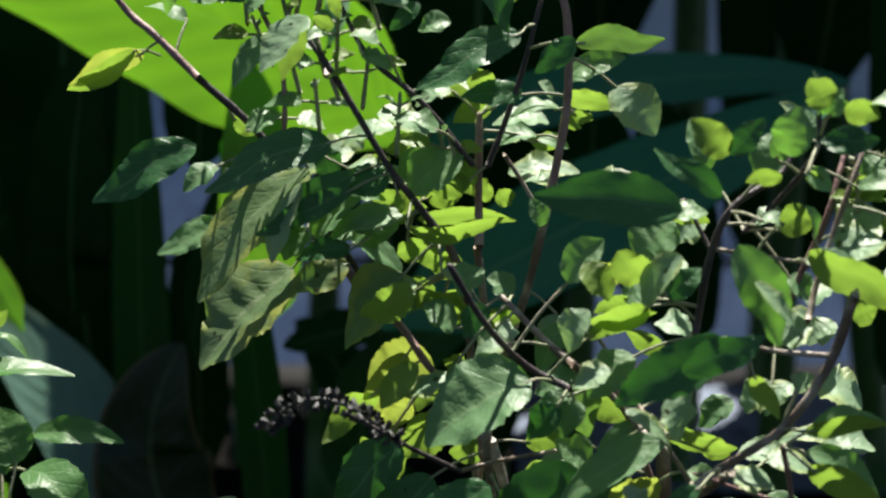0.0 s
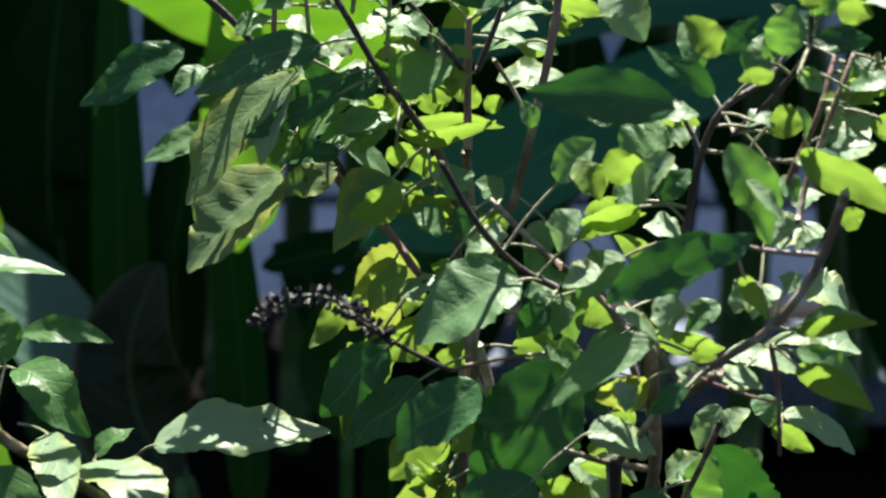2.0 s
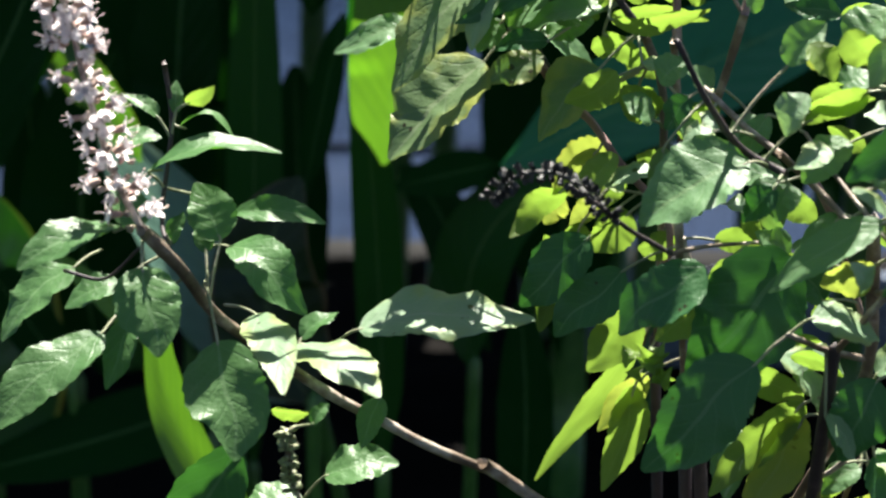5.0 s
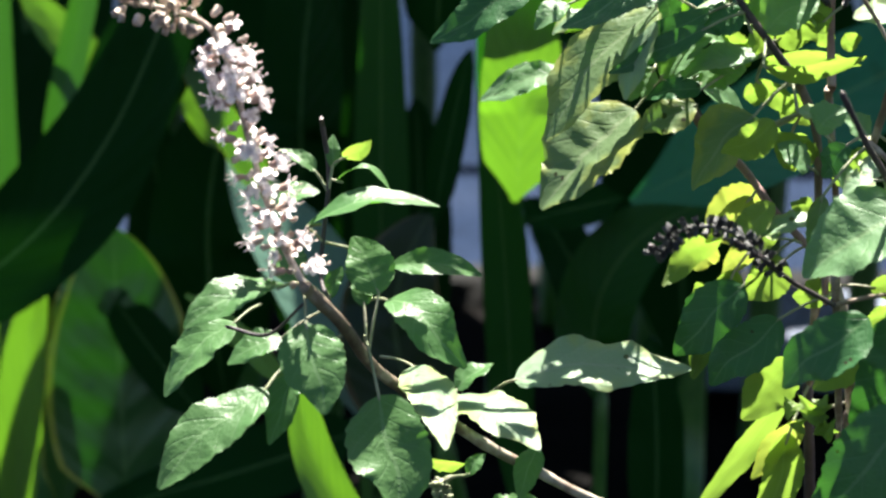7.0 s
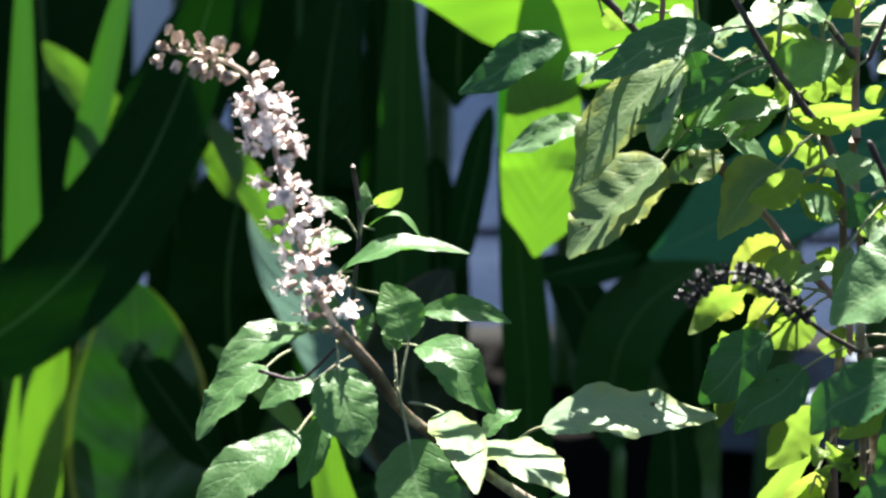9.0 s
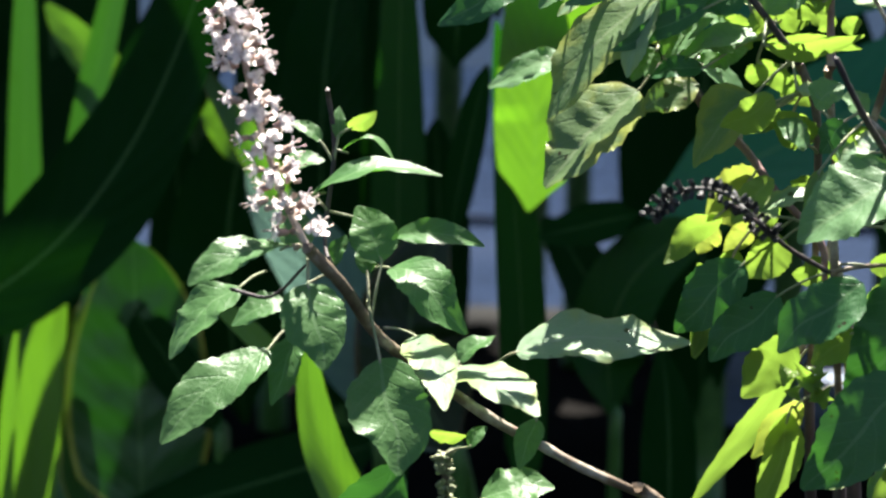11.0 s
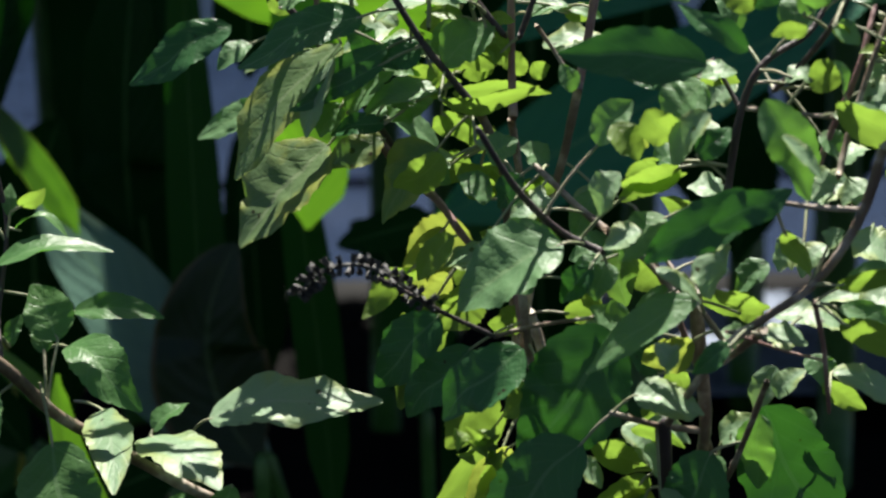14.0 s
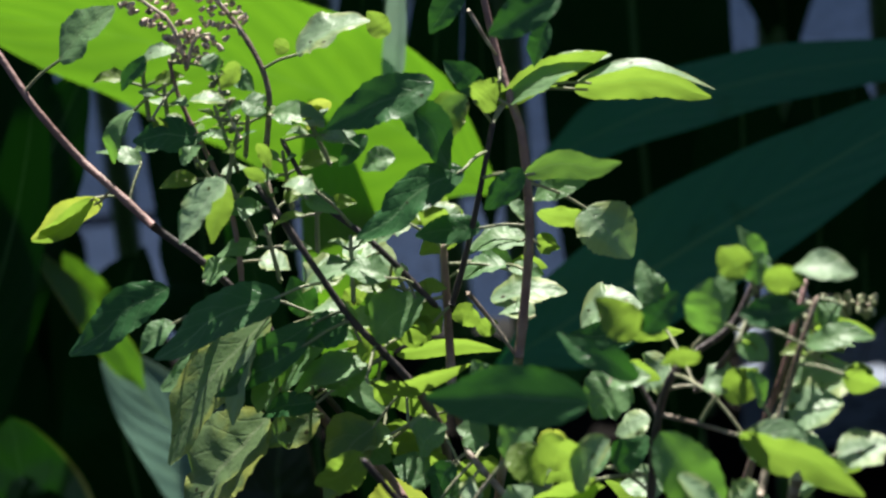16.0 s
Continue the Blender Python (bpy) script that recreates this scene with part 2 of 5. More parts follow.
# dark blue base puts sky-lit open shade into the concrete
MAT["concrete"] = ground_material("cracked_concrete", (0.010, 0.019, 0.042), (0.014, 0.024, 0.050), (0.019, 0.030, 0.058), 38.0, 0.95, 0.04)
MAT["paving"] = ground_material("grey_paving", (0.15, 0.18, 0.24), (0.18, 0.21, 0.27), (0.21, 0.24, 0.30), 30.0, 0.95, 0.04)
MAT["plaster"] = ground_material("wall_plaster", (0.40, 0.43, 0.48), (0.46, 0.49, 0.54), (0.52, 0.55, 0.59), 0, 0.9, 0.2)
# pale blue base lifts the shaded yard, imitating skylight
MAT["yard"] = ground_material("skylit_yard", (0.42, 0.48, 0.58), (0.48, 0.54, 0.64), (0.54, 0.60, 0.69), 12.0, 0.9, 0.1)
# near-black base holds the deep shade beneath the plants
MAT["soil"] = ground_material("shaded_soil", (0.0016, 0.0015, 0.0013), (0.003, 0.0027, 0.0024), (0.006, 0.005, 0.0044), 0, 0.95, 0.05)
# kerb base is darkened to pass for shade as well
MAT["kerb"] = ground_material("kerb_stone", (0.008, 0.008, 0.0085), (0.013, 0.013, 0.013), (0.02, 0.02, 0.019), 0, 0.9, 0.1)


# ---- mesh helpers ----
CM = 0.01
BED = 0.12           # height of the planting bed above the yard


def part(name, bm, material, parent, label=""):
    me = bpy.data.meshes.new(name)
    bm.to_mesh(me)
    bm.free()
    for m in material if isinstance(material, (list, tuple)) else [material]:
        me.materials.append(MAT[m])
    for p in me.polygons:
        p.use_smooth = True
    ob = new(name, me)
    if parent is not None:
        ob.parent = parent
        ob.matrix_parent_inverse = parent.matrix_world.inverted()
    return tagged(ob, label)


def curve_points(points, steps):
    """A smooth line through a few points (Catmull-Rom)."""
    p = [Vector(q) for q in points]
    p = [2 * p[0] - p[1], *p, 2 * p[-1] - p[-2]]
    out = []
    for k in range(1, len(p) - 2):
        for s in range(steps):
            u = s / steps
            a, b, c, d = p[k - 1], p[k], p[k + 1], p[k + 2]
            out.append(0.5 * (2 * b + (c - a) * u + (2 * a - 5 * b + 4 * c - d) * u * u + (3 * b - a - 3 * c + d) * u ** 3))
    return [*out, p[-2]]


def tube(bm, line, radius, sides=8, material=0, knobs=0.0):
    """A tapering round stem along a line. radius: at its two ends."""
    rings = []
    side = None
    for k, q in enumerate(line):
        ahead = (line[min(k + 1, len(line) - 1)] - line[max(k - 1, 0)]).normalized()
        side = ahead.orthogonal().normalized() if side is None else (side - ahead * side.dot(ahead)).normalized()
        up = ahead.cross(side)
        u = k / (len(line) - 1)
        r = radius[0] + (radius[1] - radius[0]) * u
        if knobs:
            r *= 1 + knobs * noise.noise(q * 400.0) + knobs * (1.0 if k % 7 == 3 else 0.0)
        rings.append([bm.verts.new(q + r * (math.cos(a) * side + math.sin(a) * up)) for a in (2 * math.pi * j / sides for j in range(sides))])
    for r0, r1 in zip(rings, rings[1:]):
        for j in range(sides):
            bm.faces.new((r0[j], r0[(j + 1) % sides], r1[(j + 1) % sides], r1[j])).material_index = material
    for ring, k, m in ((rings[0], 0, 1), (rings[-1], -1, -2)):
        out = (line[k] - line[m]).normalized()
        peak = bm.verts.new(line[k] + out * (ring[0].co - line[k]).length * 1.6)
        for j in range(sides):
            bm.faces.new((ring[j], ring[(j + 1) % sides], peak)).material_index = material


def blade(bm, spine, normals, halves, fold, ripple, teeth, seed, columns=6, quilt=0.0):
    """A leaf blade: half widths along a spine, with folded halves, rippled and saw-toothed margins, quilted between its veins, with UVs."""
    uvs = bm.loops.layers.uv.verify()
    rows = []
    for k, (q, nrm, h) in enumerate(zip(spine, normals, halves)):
        u = k / (len(spine) - 1)
        ahead = (spine[min(k + 1, len(spine) - 1)] - spine[max(k - 1, 0)]).normalized()
        side = ahead.cross(nrm).normalized()
        row = []
        for j in range(columns + 1):
            v = j / columns * 2 - 1
            edge = abs(v) ** 3
            saw = (0.0, 0.55, 1.0)[k % 3] - 0.5
            hh = h * (1 + teeth * edge * saw * (1.2 + noise.noise(Vector((k * 0.9, v, seed))))) if 0 < k < len(spine) - 1 else h
            hh *= 1 + 0.08 * edge * noise.noise(Vector((u * 3.0, v * 2.0, seed * 2.7)))
            wave = ripple * h * edge * noise.noise(Vector((u * 5.0, v * 1.2 + seed * 3.7, seed)))
            dent = 0.16 * ripple * h * noise.noise(Vector((u * 9.0, v * 5.0, seed * 1.9)))
            puff = quilt * h * math.sin(math.pi * min(1.0, abs(v) * 1.15)) * math.cos(2 * math.pi * 6.0 * (u - 0.16 * abs(v)))
            row.append(bm.verts.new(q + side * (v * hh) + nrm * (fold * abs(v) * h + wave + dent + puff)))
        rows.append(row)
    n = len(rows) - 1
    for k in range(n):
        for j in range(columns):
            f = bm.faces.new((rows[k][j], rows[k][j + 1], rows[k + 1][j + 1], rows[k + 1][j]))
            for loop, (a, b) in zip(f.loops, ((k, j), (k, j + 1), (k + 1, j + 1), (k + 1, j))):
                loop[uvs].uv = (a / n, b / columns)


def facing(ahead, turn):
    """The normal of a blade that points ahead: turn 0 shows its flat side to the path, 90 lies flat."""
    flat = Vector((0, -0.98, 0.2))
    flat = (flat - ahead * flat.dot(ahead)).normalized()
    side = ahead.cross(flat)
    if side.z < 0:
        side = -side
    return flat * math.cos(radians(turn)) + side * math.sin(radians(turn))


state = {"plant": None, "n": 0, "lines": []}


def nearest_stem(b, ahead):
    """The point on the stems in hand from which a leaf with its base at b springs."""
    want = b - ahead * 0.007
    best, far = None, 0.015
    for line in state["lines"]:
        for q in line:
            d = (q - want).length
            if d < far and (b - q).dot(ahead) > -0.006:
                best, far = q, d
    return best


def leaf(kind, base, tip, width, turn, curl, fold, stalk=None):
    """One basil leaf of the plant in hand: base, tip, width and the foot of its stalk in centimetres, the arch of its spine."""
    state["n"] += 1
    seed = state["n"]
    b, t = Vector(base) * CM, Vector(tip) * CM
    ahead = (t - b).normalized()
    size = (t - b).length
    nrm = facing(ahead, turn)
    stations = 31
    spine, halves = [], []
    for k in range(stations):
        u = k / (stations - 1)
        sway = 0.10 * size * noise.noise(Vector((u * 2.0, seed * 2.3, 0.0))) * math.sin(math.pi * u)
        spine.append(b + ahead * (u * size) + nrm * (curl * size * math.sin(math.pi * u ** 0.9)) + ahead.cross(nrm) * sway)
        halves.append(max(0.0002, 0.5 * width * CM * (math.sin(math.pi * min(1, u ** 0.78 * 0.985)) ** (0.66 + 0.22 * u)) * 1.01))
    twist = radians(38) * noise.noise(Vector((seed * 1.3, 5.0, 0.0))) * 2
    normals = [Matrix.Rotation(twist * (k / (stations - 1) - 0.35), 3, ahead) @ nrm for k in range(stations)]
    bm = bmesh.new()
    blade(bm, spine, normals, halves, fold, 0.30, 0.055, seed, 8, 0.011)
    f = Vector(stalk) * CM if stalk is not None else nearest_stem(b, ahead)
    if f is not None:
        bend = (f + b) / 2 + Vector((0, 0, 0.05)) * (b - f).length
        tube(bm, curve_points([f, bend, b, b + ahead * 0.1 * size], 4), (0.00042, 0.00036), 6, 1)
    return part("leaf", bm, [kind, "petiole"], state["plant"], {"green": "", "mid": "", "deep": "green leaf darkened as if shaded", "lime": "fresh yellow-green leaf", "yellowing": "yellowing leaf with brown specks", "spotted": "ageing leaf with dark specks", "worn": "worn leaf with yellowed edges, paled as if sunlit"}[kind])


def stem(kind, radius, *points):
    bm = bmesh.new()
    line = curve_points([Vector(p) * CM for p in points], 6)
    thick = radius * CM * (1.08 if radius < 0.17 else 0.95)
    tube(bm, line, (thick, thick * 0.74), 8, 0, 0.10)
    state["lines"].append(line)
    return part("stem", bm, kind, state["plant"])


def canna_leaf(kind, base, middle, tip, width, turn, cup):
    b, m, t = (Vector(v) * CM for v in (base, middle, tip))
    state["n"] += 1
    stations = 33
    spine, normals, halves = [], [], []
    for k in range(stations):
        u = k / (stations - 1)
        c = 2 * m - (b + t) / 2
        spine.append((1 - u) ** 2 * b + 2 * u * (1 - u) * c + u * u * t)
    for k in range(stations):
        u = k / (stations - 1)
        ahead = (spine[min(k + 1, stations - 1)] - spine[max(k - 1, 0)]).normalized()
        normals.append(facing(ahead, turn))
        halves.append(max(0.001, min(1.0, 0.12 + 5 * u) * 0.5 * width * CM * (math.sin(math.pi * (0.06 + 0.94 * u) ** 0.85) ** 0.62)))
    bm = bmesh.new()
    blade(bm, spine, normals, halves, cup, 0.22, 0.0, state["n"], 10, 0.05 if kind == "canna_edged" else 0.012)
    return part("leaf", bm, kind, state["plant"])


def canna_stalk(radius, *points):
    bm = bmesh.new()
    tube(bm, curve_points([Vector(p) * CM for p in points], 6), (radius * CM * 1.1, radius * CM * 0.9), 14)
    return part("stalk", bm, "stalk", state["plant"])


def plant(name, label, category, x, y, z=BED):
    foot = new(name)
    foot.location = (x, y, z)
    foot.empty_display_size = 0.05
    state["plant"] = foot
    tagged(foot, label, category)
    bpy.context.view_layer.update()
    return foot


# ---- ground ----
def sheet(name, x0, x1, y0, y1, z, nx, ny, rough, material, label):
    bm = bmesh.new()
    grid = [[bm.verts.new((x0 + (x1 - x0) * i / nx, y0 + (y1 - y0) * j / ny, z + rough * noise.noise(Vector((i * 0.7, j * 0.7, z)))))for i in range(nx + 1)] for j in range(ny + 1)]
    for j in range(ny):
        for i in range(nx):
            bm.faces.new((grid[j][i], grid[j][i + 1], grid[j + 1][i + 1], grid[j + 1][i]))
    return tagged(part(name, bm, material, None, label), category="ground", kind="structure")


sheet("ground", -40, 40, -20, 60, 0.0, 40, 40, 0.0, "concrete", "concrete ground with a net of fine cracks, open shade put into its dark blue")
sheet("planting_bed", -1.6, 1.6, -0.6, 1.92, BED - 0.012, 90, 70, 0.012, "soil", "soil of a raised planting bed, deep shade put into its colour")


sheet("pavement", 0.115, 0.66, 1.56, 1.916, BED + 0.012, 10, 8, 0.0, "paving", "pale grey concrete paving beside the planting bed")


def kerb_stone(x0, x1, y0, y1, parent):
    bm = bmesh.new()
    bmesh.ops.create_cube(bm, size=1.0, matrix=Matrix.Translation(((x0 + x1) / 2, (y0 + y1) / 2, (BED + 0.01) / 2)) @ Matrix.Diagonal((x1 - x0 - 0.003, y1 - y0 - 0.004, BED + 0.01, 1)))
    bmesh.ops.bevel(bm, geom=bm.edges[:], offset=0.003, segments=2, affect="EDGES")
    return part("stone", bm, "kerb", parent)


def add_shade_wall(x0, x1, y, high, thick):
    """An unseen plastered wall added to cast shade, with a projecting coping and a plinth, all in one."""
    bm = bmesh.new()
    for low, top, out in ((0.0, 0.25, 0.02), (0.25, high - 0.08, 0.0), (high - 0.08, high, 0.04)):
        bmesh.ops.create_cube(bm, size=1.0, matrix=Matrix.Translation(((x0 + x1) / 2, y + thick / 2, (low + top) / 2)) @ Matrix.Diagonal((x1 - x0, thick + 2 * out, top - low, 1)))
    bmesh.ops.bevel(bm, geom=bm.edges[:], offset=0.006, segments=1, affect="EDGES")
    ob = part("wall_north", bm, "plaster", None, "unseen plain grey plastered wall, added to shade the yard")
    for p in ob.data.polygons:
        p.use_smooth = False
    return tagged(ob, category="wall", kind="structure")


# added beyond the view so its shadow covers the far yard
add_shade_wall(-7.0, 7.0, 6.2, 5.9, 0.2)
# added sheet: brighter copy of the ground inside the wall's shadow
sheet("pavement", -7.0, 7.0, 3.34, 6.17, 0.012, 30, 12, 0.0, "yard", "added sheet of yard ground, skylight put into its pale blue-grey")

kerb = tagged(new("kerb"), "low stone kerb round the planting bed, shade put into its dark colour", "kerb", kind="structure")
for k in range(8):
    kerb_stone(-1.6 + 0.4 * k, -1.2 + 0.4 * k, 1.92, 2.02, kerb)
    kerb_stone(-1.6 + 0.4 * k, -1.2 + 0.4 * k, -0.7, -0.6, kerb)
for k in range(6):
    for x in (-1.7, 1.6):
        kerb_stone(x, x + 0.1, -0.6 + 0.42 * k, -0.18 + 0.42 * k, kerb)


# ---- canna clump ----
plant("canna_clump", "clump of broad green canna leaves rising from dark soil", "canna plant", -0.06, 0.95)
canna_leaf("canna_edged", (-21.08, 96.00, 22.45), (-21.28, 96.00, 30.36), (-21.44, 96.00, 36.97), 7.01, 22, .08)
canna_stalk(0.4, (-20.80, 97.50, 10.5), (-21.00, 96.60, 17.0), (-21.08, 96.00, 23.0))
canna_leaf("canna_edged", (-24.63, 97.50, 22.00), (-23.93, 97.50, 28.90), (-23.80, 97.50, 35.07), 2.89, -25, .1)
canna_stalk(0.35, (-24.60, 98.50, 10.5), (-24.63, 97.80, 17.0), (-24.63, 97.50, 22.6))
canna_leaf("canna_young", (-25.70, 92.70, 21.00), (-25.20, 92.70, 29.20), (-23.95, 92.70, 35.95), 2.50, 12, .25)
canna_stalk(0.35, (-25.90, 93.70, 10.5), (-25.80, 93.00, 16.0), (-25.70, 92.70, 21.6))
canna_leaf("canna_young", (-26.60, 91.00, 21.60), (-26.30, 91.00, 28.40), (-25.70, 91.00, 33.90), 0.85, 12, .25)
canna_stalk(0.25, (-26.60, 92.00, 10.5), (-26.60, 91.30, 16.0), (-26.60, 91.00, 22.2))
canna_leaf("canna_young", (-22.12, 103.00, 41.94), (-24.91, 103.00, 45.02), (-27.27, 103.00, 47.66), 2.23, 10, .1)
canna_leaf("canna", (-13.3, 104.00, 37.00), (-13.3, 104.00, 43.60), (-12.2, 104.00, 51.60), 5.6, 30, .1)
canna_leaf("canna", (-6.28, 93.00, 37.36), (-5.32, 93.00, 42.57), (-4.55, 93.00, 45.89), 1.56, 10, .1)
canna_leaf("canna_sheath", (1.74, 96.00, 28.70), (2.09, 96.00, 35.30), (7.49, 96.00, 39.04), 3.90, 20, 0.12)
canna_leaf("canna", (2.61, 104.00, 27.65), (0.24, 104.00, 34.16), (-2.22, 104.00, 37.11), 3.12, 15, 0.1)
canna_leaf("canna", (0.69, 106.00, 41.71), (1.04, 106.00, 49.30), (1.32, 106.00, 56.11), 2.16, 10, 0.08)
canna_stalk(0.35, (1.6, 97.5, 10.5), (1.7, 96.6, 20.0), (1.72, 96.0, 29.25))
canna_leaf("canna", (2.52, 96.00, 38.81), (0.17, 96.00, 38.21), (-2.24, 96.00, 37.56), 2.18, 20, .1)
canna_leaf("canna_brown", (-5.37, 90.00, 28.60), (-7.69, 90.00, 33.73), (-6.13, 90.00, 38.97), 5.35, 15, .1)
canna_stalk(0.37, (-5.21, 91.50, 10.5), (-5.37, 90.60, 20.73), (-5.51, 90.00, 28.91))
canna_leaf("canna", (-9.05, 94.00, 28.15), (-15.30, 95.00, 25.47), (-22.85, 95.00, 23.16), 3.85, 25, .1)
canna_stalk(0.35, (-8.78, 95.50, 10.5), (-9.05, 94.60, 20.48), (-9.43, 94.06, 27.99))
canna_leaf("canna_young", (-4.48, 68.00, 28.89), (-8.34, 68.00, 33.29), (-9.45, 68.00, 38.95), 1.71, 20, .2)
canna_stalk(0.35, (-4.35, 69.50, 10.5), (-4.48, 68.60, 20.89), (-4.71, 68.00, 29.15))
canna_leaf("canna", (3.90, 88.00, 22.53), (3.90, 88.00, 29.56), (3.39, 88.00, 34.16), 2.69, 20, .1)
canna_stalk(0.35, (3.79, 89.50, 10.5), (3.90, 88.60, 17.39), (3.90, 88.00, 22.95))
canna_leaf("canna_margin", (-13.42, 91.50, 39.20), (-15.15, 91.50, 42.34), (-17.59, 91.50, 45.91), 1.51, 12, 0.1)
# four filler blades, added to keep gaps between the leaves dark
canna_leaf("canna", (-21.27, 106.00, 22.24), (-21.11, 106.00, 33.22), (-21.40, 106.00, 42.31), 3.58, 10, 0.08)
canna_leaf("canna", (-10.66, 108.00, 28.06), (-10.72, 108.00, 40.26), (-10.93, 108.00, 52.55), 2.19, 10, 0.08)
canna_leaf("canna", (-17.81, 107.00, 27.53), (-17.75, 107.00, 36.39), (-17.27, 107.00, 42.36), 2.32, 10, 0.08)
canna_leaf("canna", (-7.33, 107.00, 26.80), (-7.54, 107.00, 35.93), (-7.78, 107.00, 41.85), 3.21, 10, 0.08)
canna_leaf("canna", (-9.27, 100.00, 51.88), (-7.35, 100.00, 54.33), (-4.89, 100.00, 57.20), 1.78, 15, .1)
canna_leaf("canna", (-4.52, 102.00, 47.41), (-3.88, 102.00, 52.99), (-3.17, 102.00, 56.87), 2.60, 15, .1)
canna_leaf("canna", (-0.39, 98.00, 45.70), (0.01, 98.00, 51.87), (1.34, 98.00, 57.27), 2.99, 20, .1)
canna_leaf("canna_teal", (2.54, 89.00, 39.85), (11.55, 89.00, 44.71), (22.41, 90.00, 50.08), 5.39, 25, .1)
canna_leaf("canna_teal", (3.74, 96.00, 46.54), (13.12, 96.00, 49.76), (24.27, 98.00, 49.72), 3.41, 30, .1)
canna_leaf("canna", (-22.44, 94.00, 38.21), (-18.40, 94.00, 46.92), (-14.89, 94.00, 52.98), 5.24, 20, .1)
canna_leaf("canna_mid", (-28.90, 102.00, 20.15), (-28.31, 102.00, 36.52), (-27.85, 102.00, 53.64), 1.99, 5, .15)
canna_stalk(0.35, (-28.03, 103.50, 10.5), (-28.90, 102.60, 16.08), (-28.87, 102.00, 21.13))
canna_leaf("canna_mid", (-25.92, 102.00, 38.30), (-24.27, 102.00, 45.13), (-22.36, 102.00, 52.89), 1.55, 5, .15)
canna_leaf("canna_sheath", (-8.64, 95.00, 23.15), (-8.70, 95.00, 39.57), (-8.70, 95.00, 54.03), 2.57, 5, .1)
canna_stalk(0.35, (-8.38, 96.50, 10.5), (-8.64, 95.60, 17.73), (-8.65, 95.00, 24.13))
canna_leaf("canna_sheath", (-2.30, 90.00, 25.06), (-2.83, 89.00, 36.73), (-3.99, 87.00, 48.22), 2.12, 10, .15)
canna_stalk(0.35, (-2.23, 91.50, 10.5), (-2.30, 90.60, 18.78), (-2.33, 89.94, 25.76))
canna_stalk(0.54, (-1.95, 96.00, 47.26), (-1.52, 96.00, 51.52), (-0.95, 96.00, 56.67))
canna_leaf("canna", (-30.54, 91.00, 33.59), (-21.61, 91.00, 40.27), (-15.91, 91.00, 54.02), 5.05, 5, .06)
canna_leaf("canna", (-16.80, 101.00, 26.79), (-17.72, 101.00, 36.35), (-15.9, 101.00, 43.2), 6.2, 10, 0.06)
canna_stalk(0.4, (-17.6, 103.0, 10.5), (-17.9, 101.8, 18.0), (-18.0, 101.0, 26.5))
canna_leaf("canna_young", (4.13, 82.00, 48.59), (-4.31, 83.00, 53.65), (-16.49, 84.00, 57.01), 8.33, -35, .08)
canna_leaf("canna_young", (-16.43, 99.00, 40.11), (-17.78, 99.00, 42.28), (-18.80, 99.00, 43.96), 1.47, 10, .1)
canna_leaf("canna", (-17.17, 96.00, 27.39), (-19.85, 96.00, 31.24), (-22.11, 96.00, 34.37), 2.47, 10, .1)
canna_stalk(0.35, (-16.66, 97.50, 10.5), (-17.17, 96.60, 20.06), (-17.33, 96.00, 27.62))
canna_leaf("canna_young", (-10.56, 75.00, 35.00), (-12.56, 75.00, 37.19), (-14.41, 75.00, 38.63), 0.89, 20, .2)
canna_leaf("canna_pale", (0.82, 80.00, 52.61), (1.34, 80.00, 55.03), (1.80, 80.00, 58.62), 1.00, 25, .2)
# four more filler blades, added to darken the gaps
canna_leaf("canna", (19.37, 122.00, 30.76), (19.49, 122.00, 37.96), (19.38, 122.00, 46.25), 4.71, 10, 0.08)
canna_leaf("canna", (12.76, 112.00, 37.43), (13.2, 112.00, 43.5), (13.5, 112.00, 49.0), 4.88, 10, .1)
canna_leaf("canna", (16.42, 114.00, 34.87), (17.05, 114.00, 41.5), (17.05, 114.00, 47.6), 4.97, 10, .1)
canna_leaf("canna", (-6.38, 99.00, 45.20), (-6.22, 99.00, 49.75), (-6.10, 99.00, 55.53), 3.48, 5, .1)
canna_leaf("canna_grey", (-5.49, 94.00, 27.61), (-10.28, 93.00, 33.47), (-15.42, 92.50, 41.07), 6.70, 50, 0.05)
canna_stalk(0.36, (-3.2, 96.50, 10.5), (-4.0, 95.20, 20.0), (-5.61, 94.0, 27.83))
canna_leaf("canna_young", (-2.42, 84.00, 40.67), (-2.17, 83.50, 45.62), (-2.63, 83.00, 52.61), 3.39, 8, .1)


# ---- taller cannas added behind, whose unseen upper leaves arch over and shade the bed ----
def shade_canna(x, y, high, reach, lean, blades, seed, sides=(-1, 0, 1)):
    """A tall canna: a stalk, upright blades and unseen top leaves that arch forward to block light."""
    rng = random.Random(seed)
    plant("shade_canna", "added tall canna, deep shade put into its dark green leaf colour", "canna plant", x / 100, y / 100)
    tagged(state["plant"], group="tall cannas")
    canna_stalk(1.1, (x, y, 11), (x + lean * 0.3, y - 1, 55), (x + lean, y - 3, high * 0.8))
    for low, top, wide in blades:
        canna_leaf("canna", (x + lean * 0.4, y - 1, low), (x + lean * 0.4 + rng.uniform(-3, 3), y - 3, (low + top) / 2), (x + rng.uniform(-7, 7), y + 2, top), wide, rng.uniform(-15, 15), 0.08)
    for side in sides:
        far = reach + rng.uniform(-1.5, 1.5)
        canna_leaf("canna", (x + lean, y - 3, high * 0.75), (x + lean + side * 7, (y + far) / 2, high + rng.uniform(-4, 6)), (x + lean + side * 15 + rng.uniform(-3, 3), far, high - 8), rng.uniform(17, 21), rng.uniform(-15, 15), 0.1)


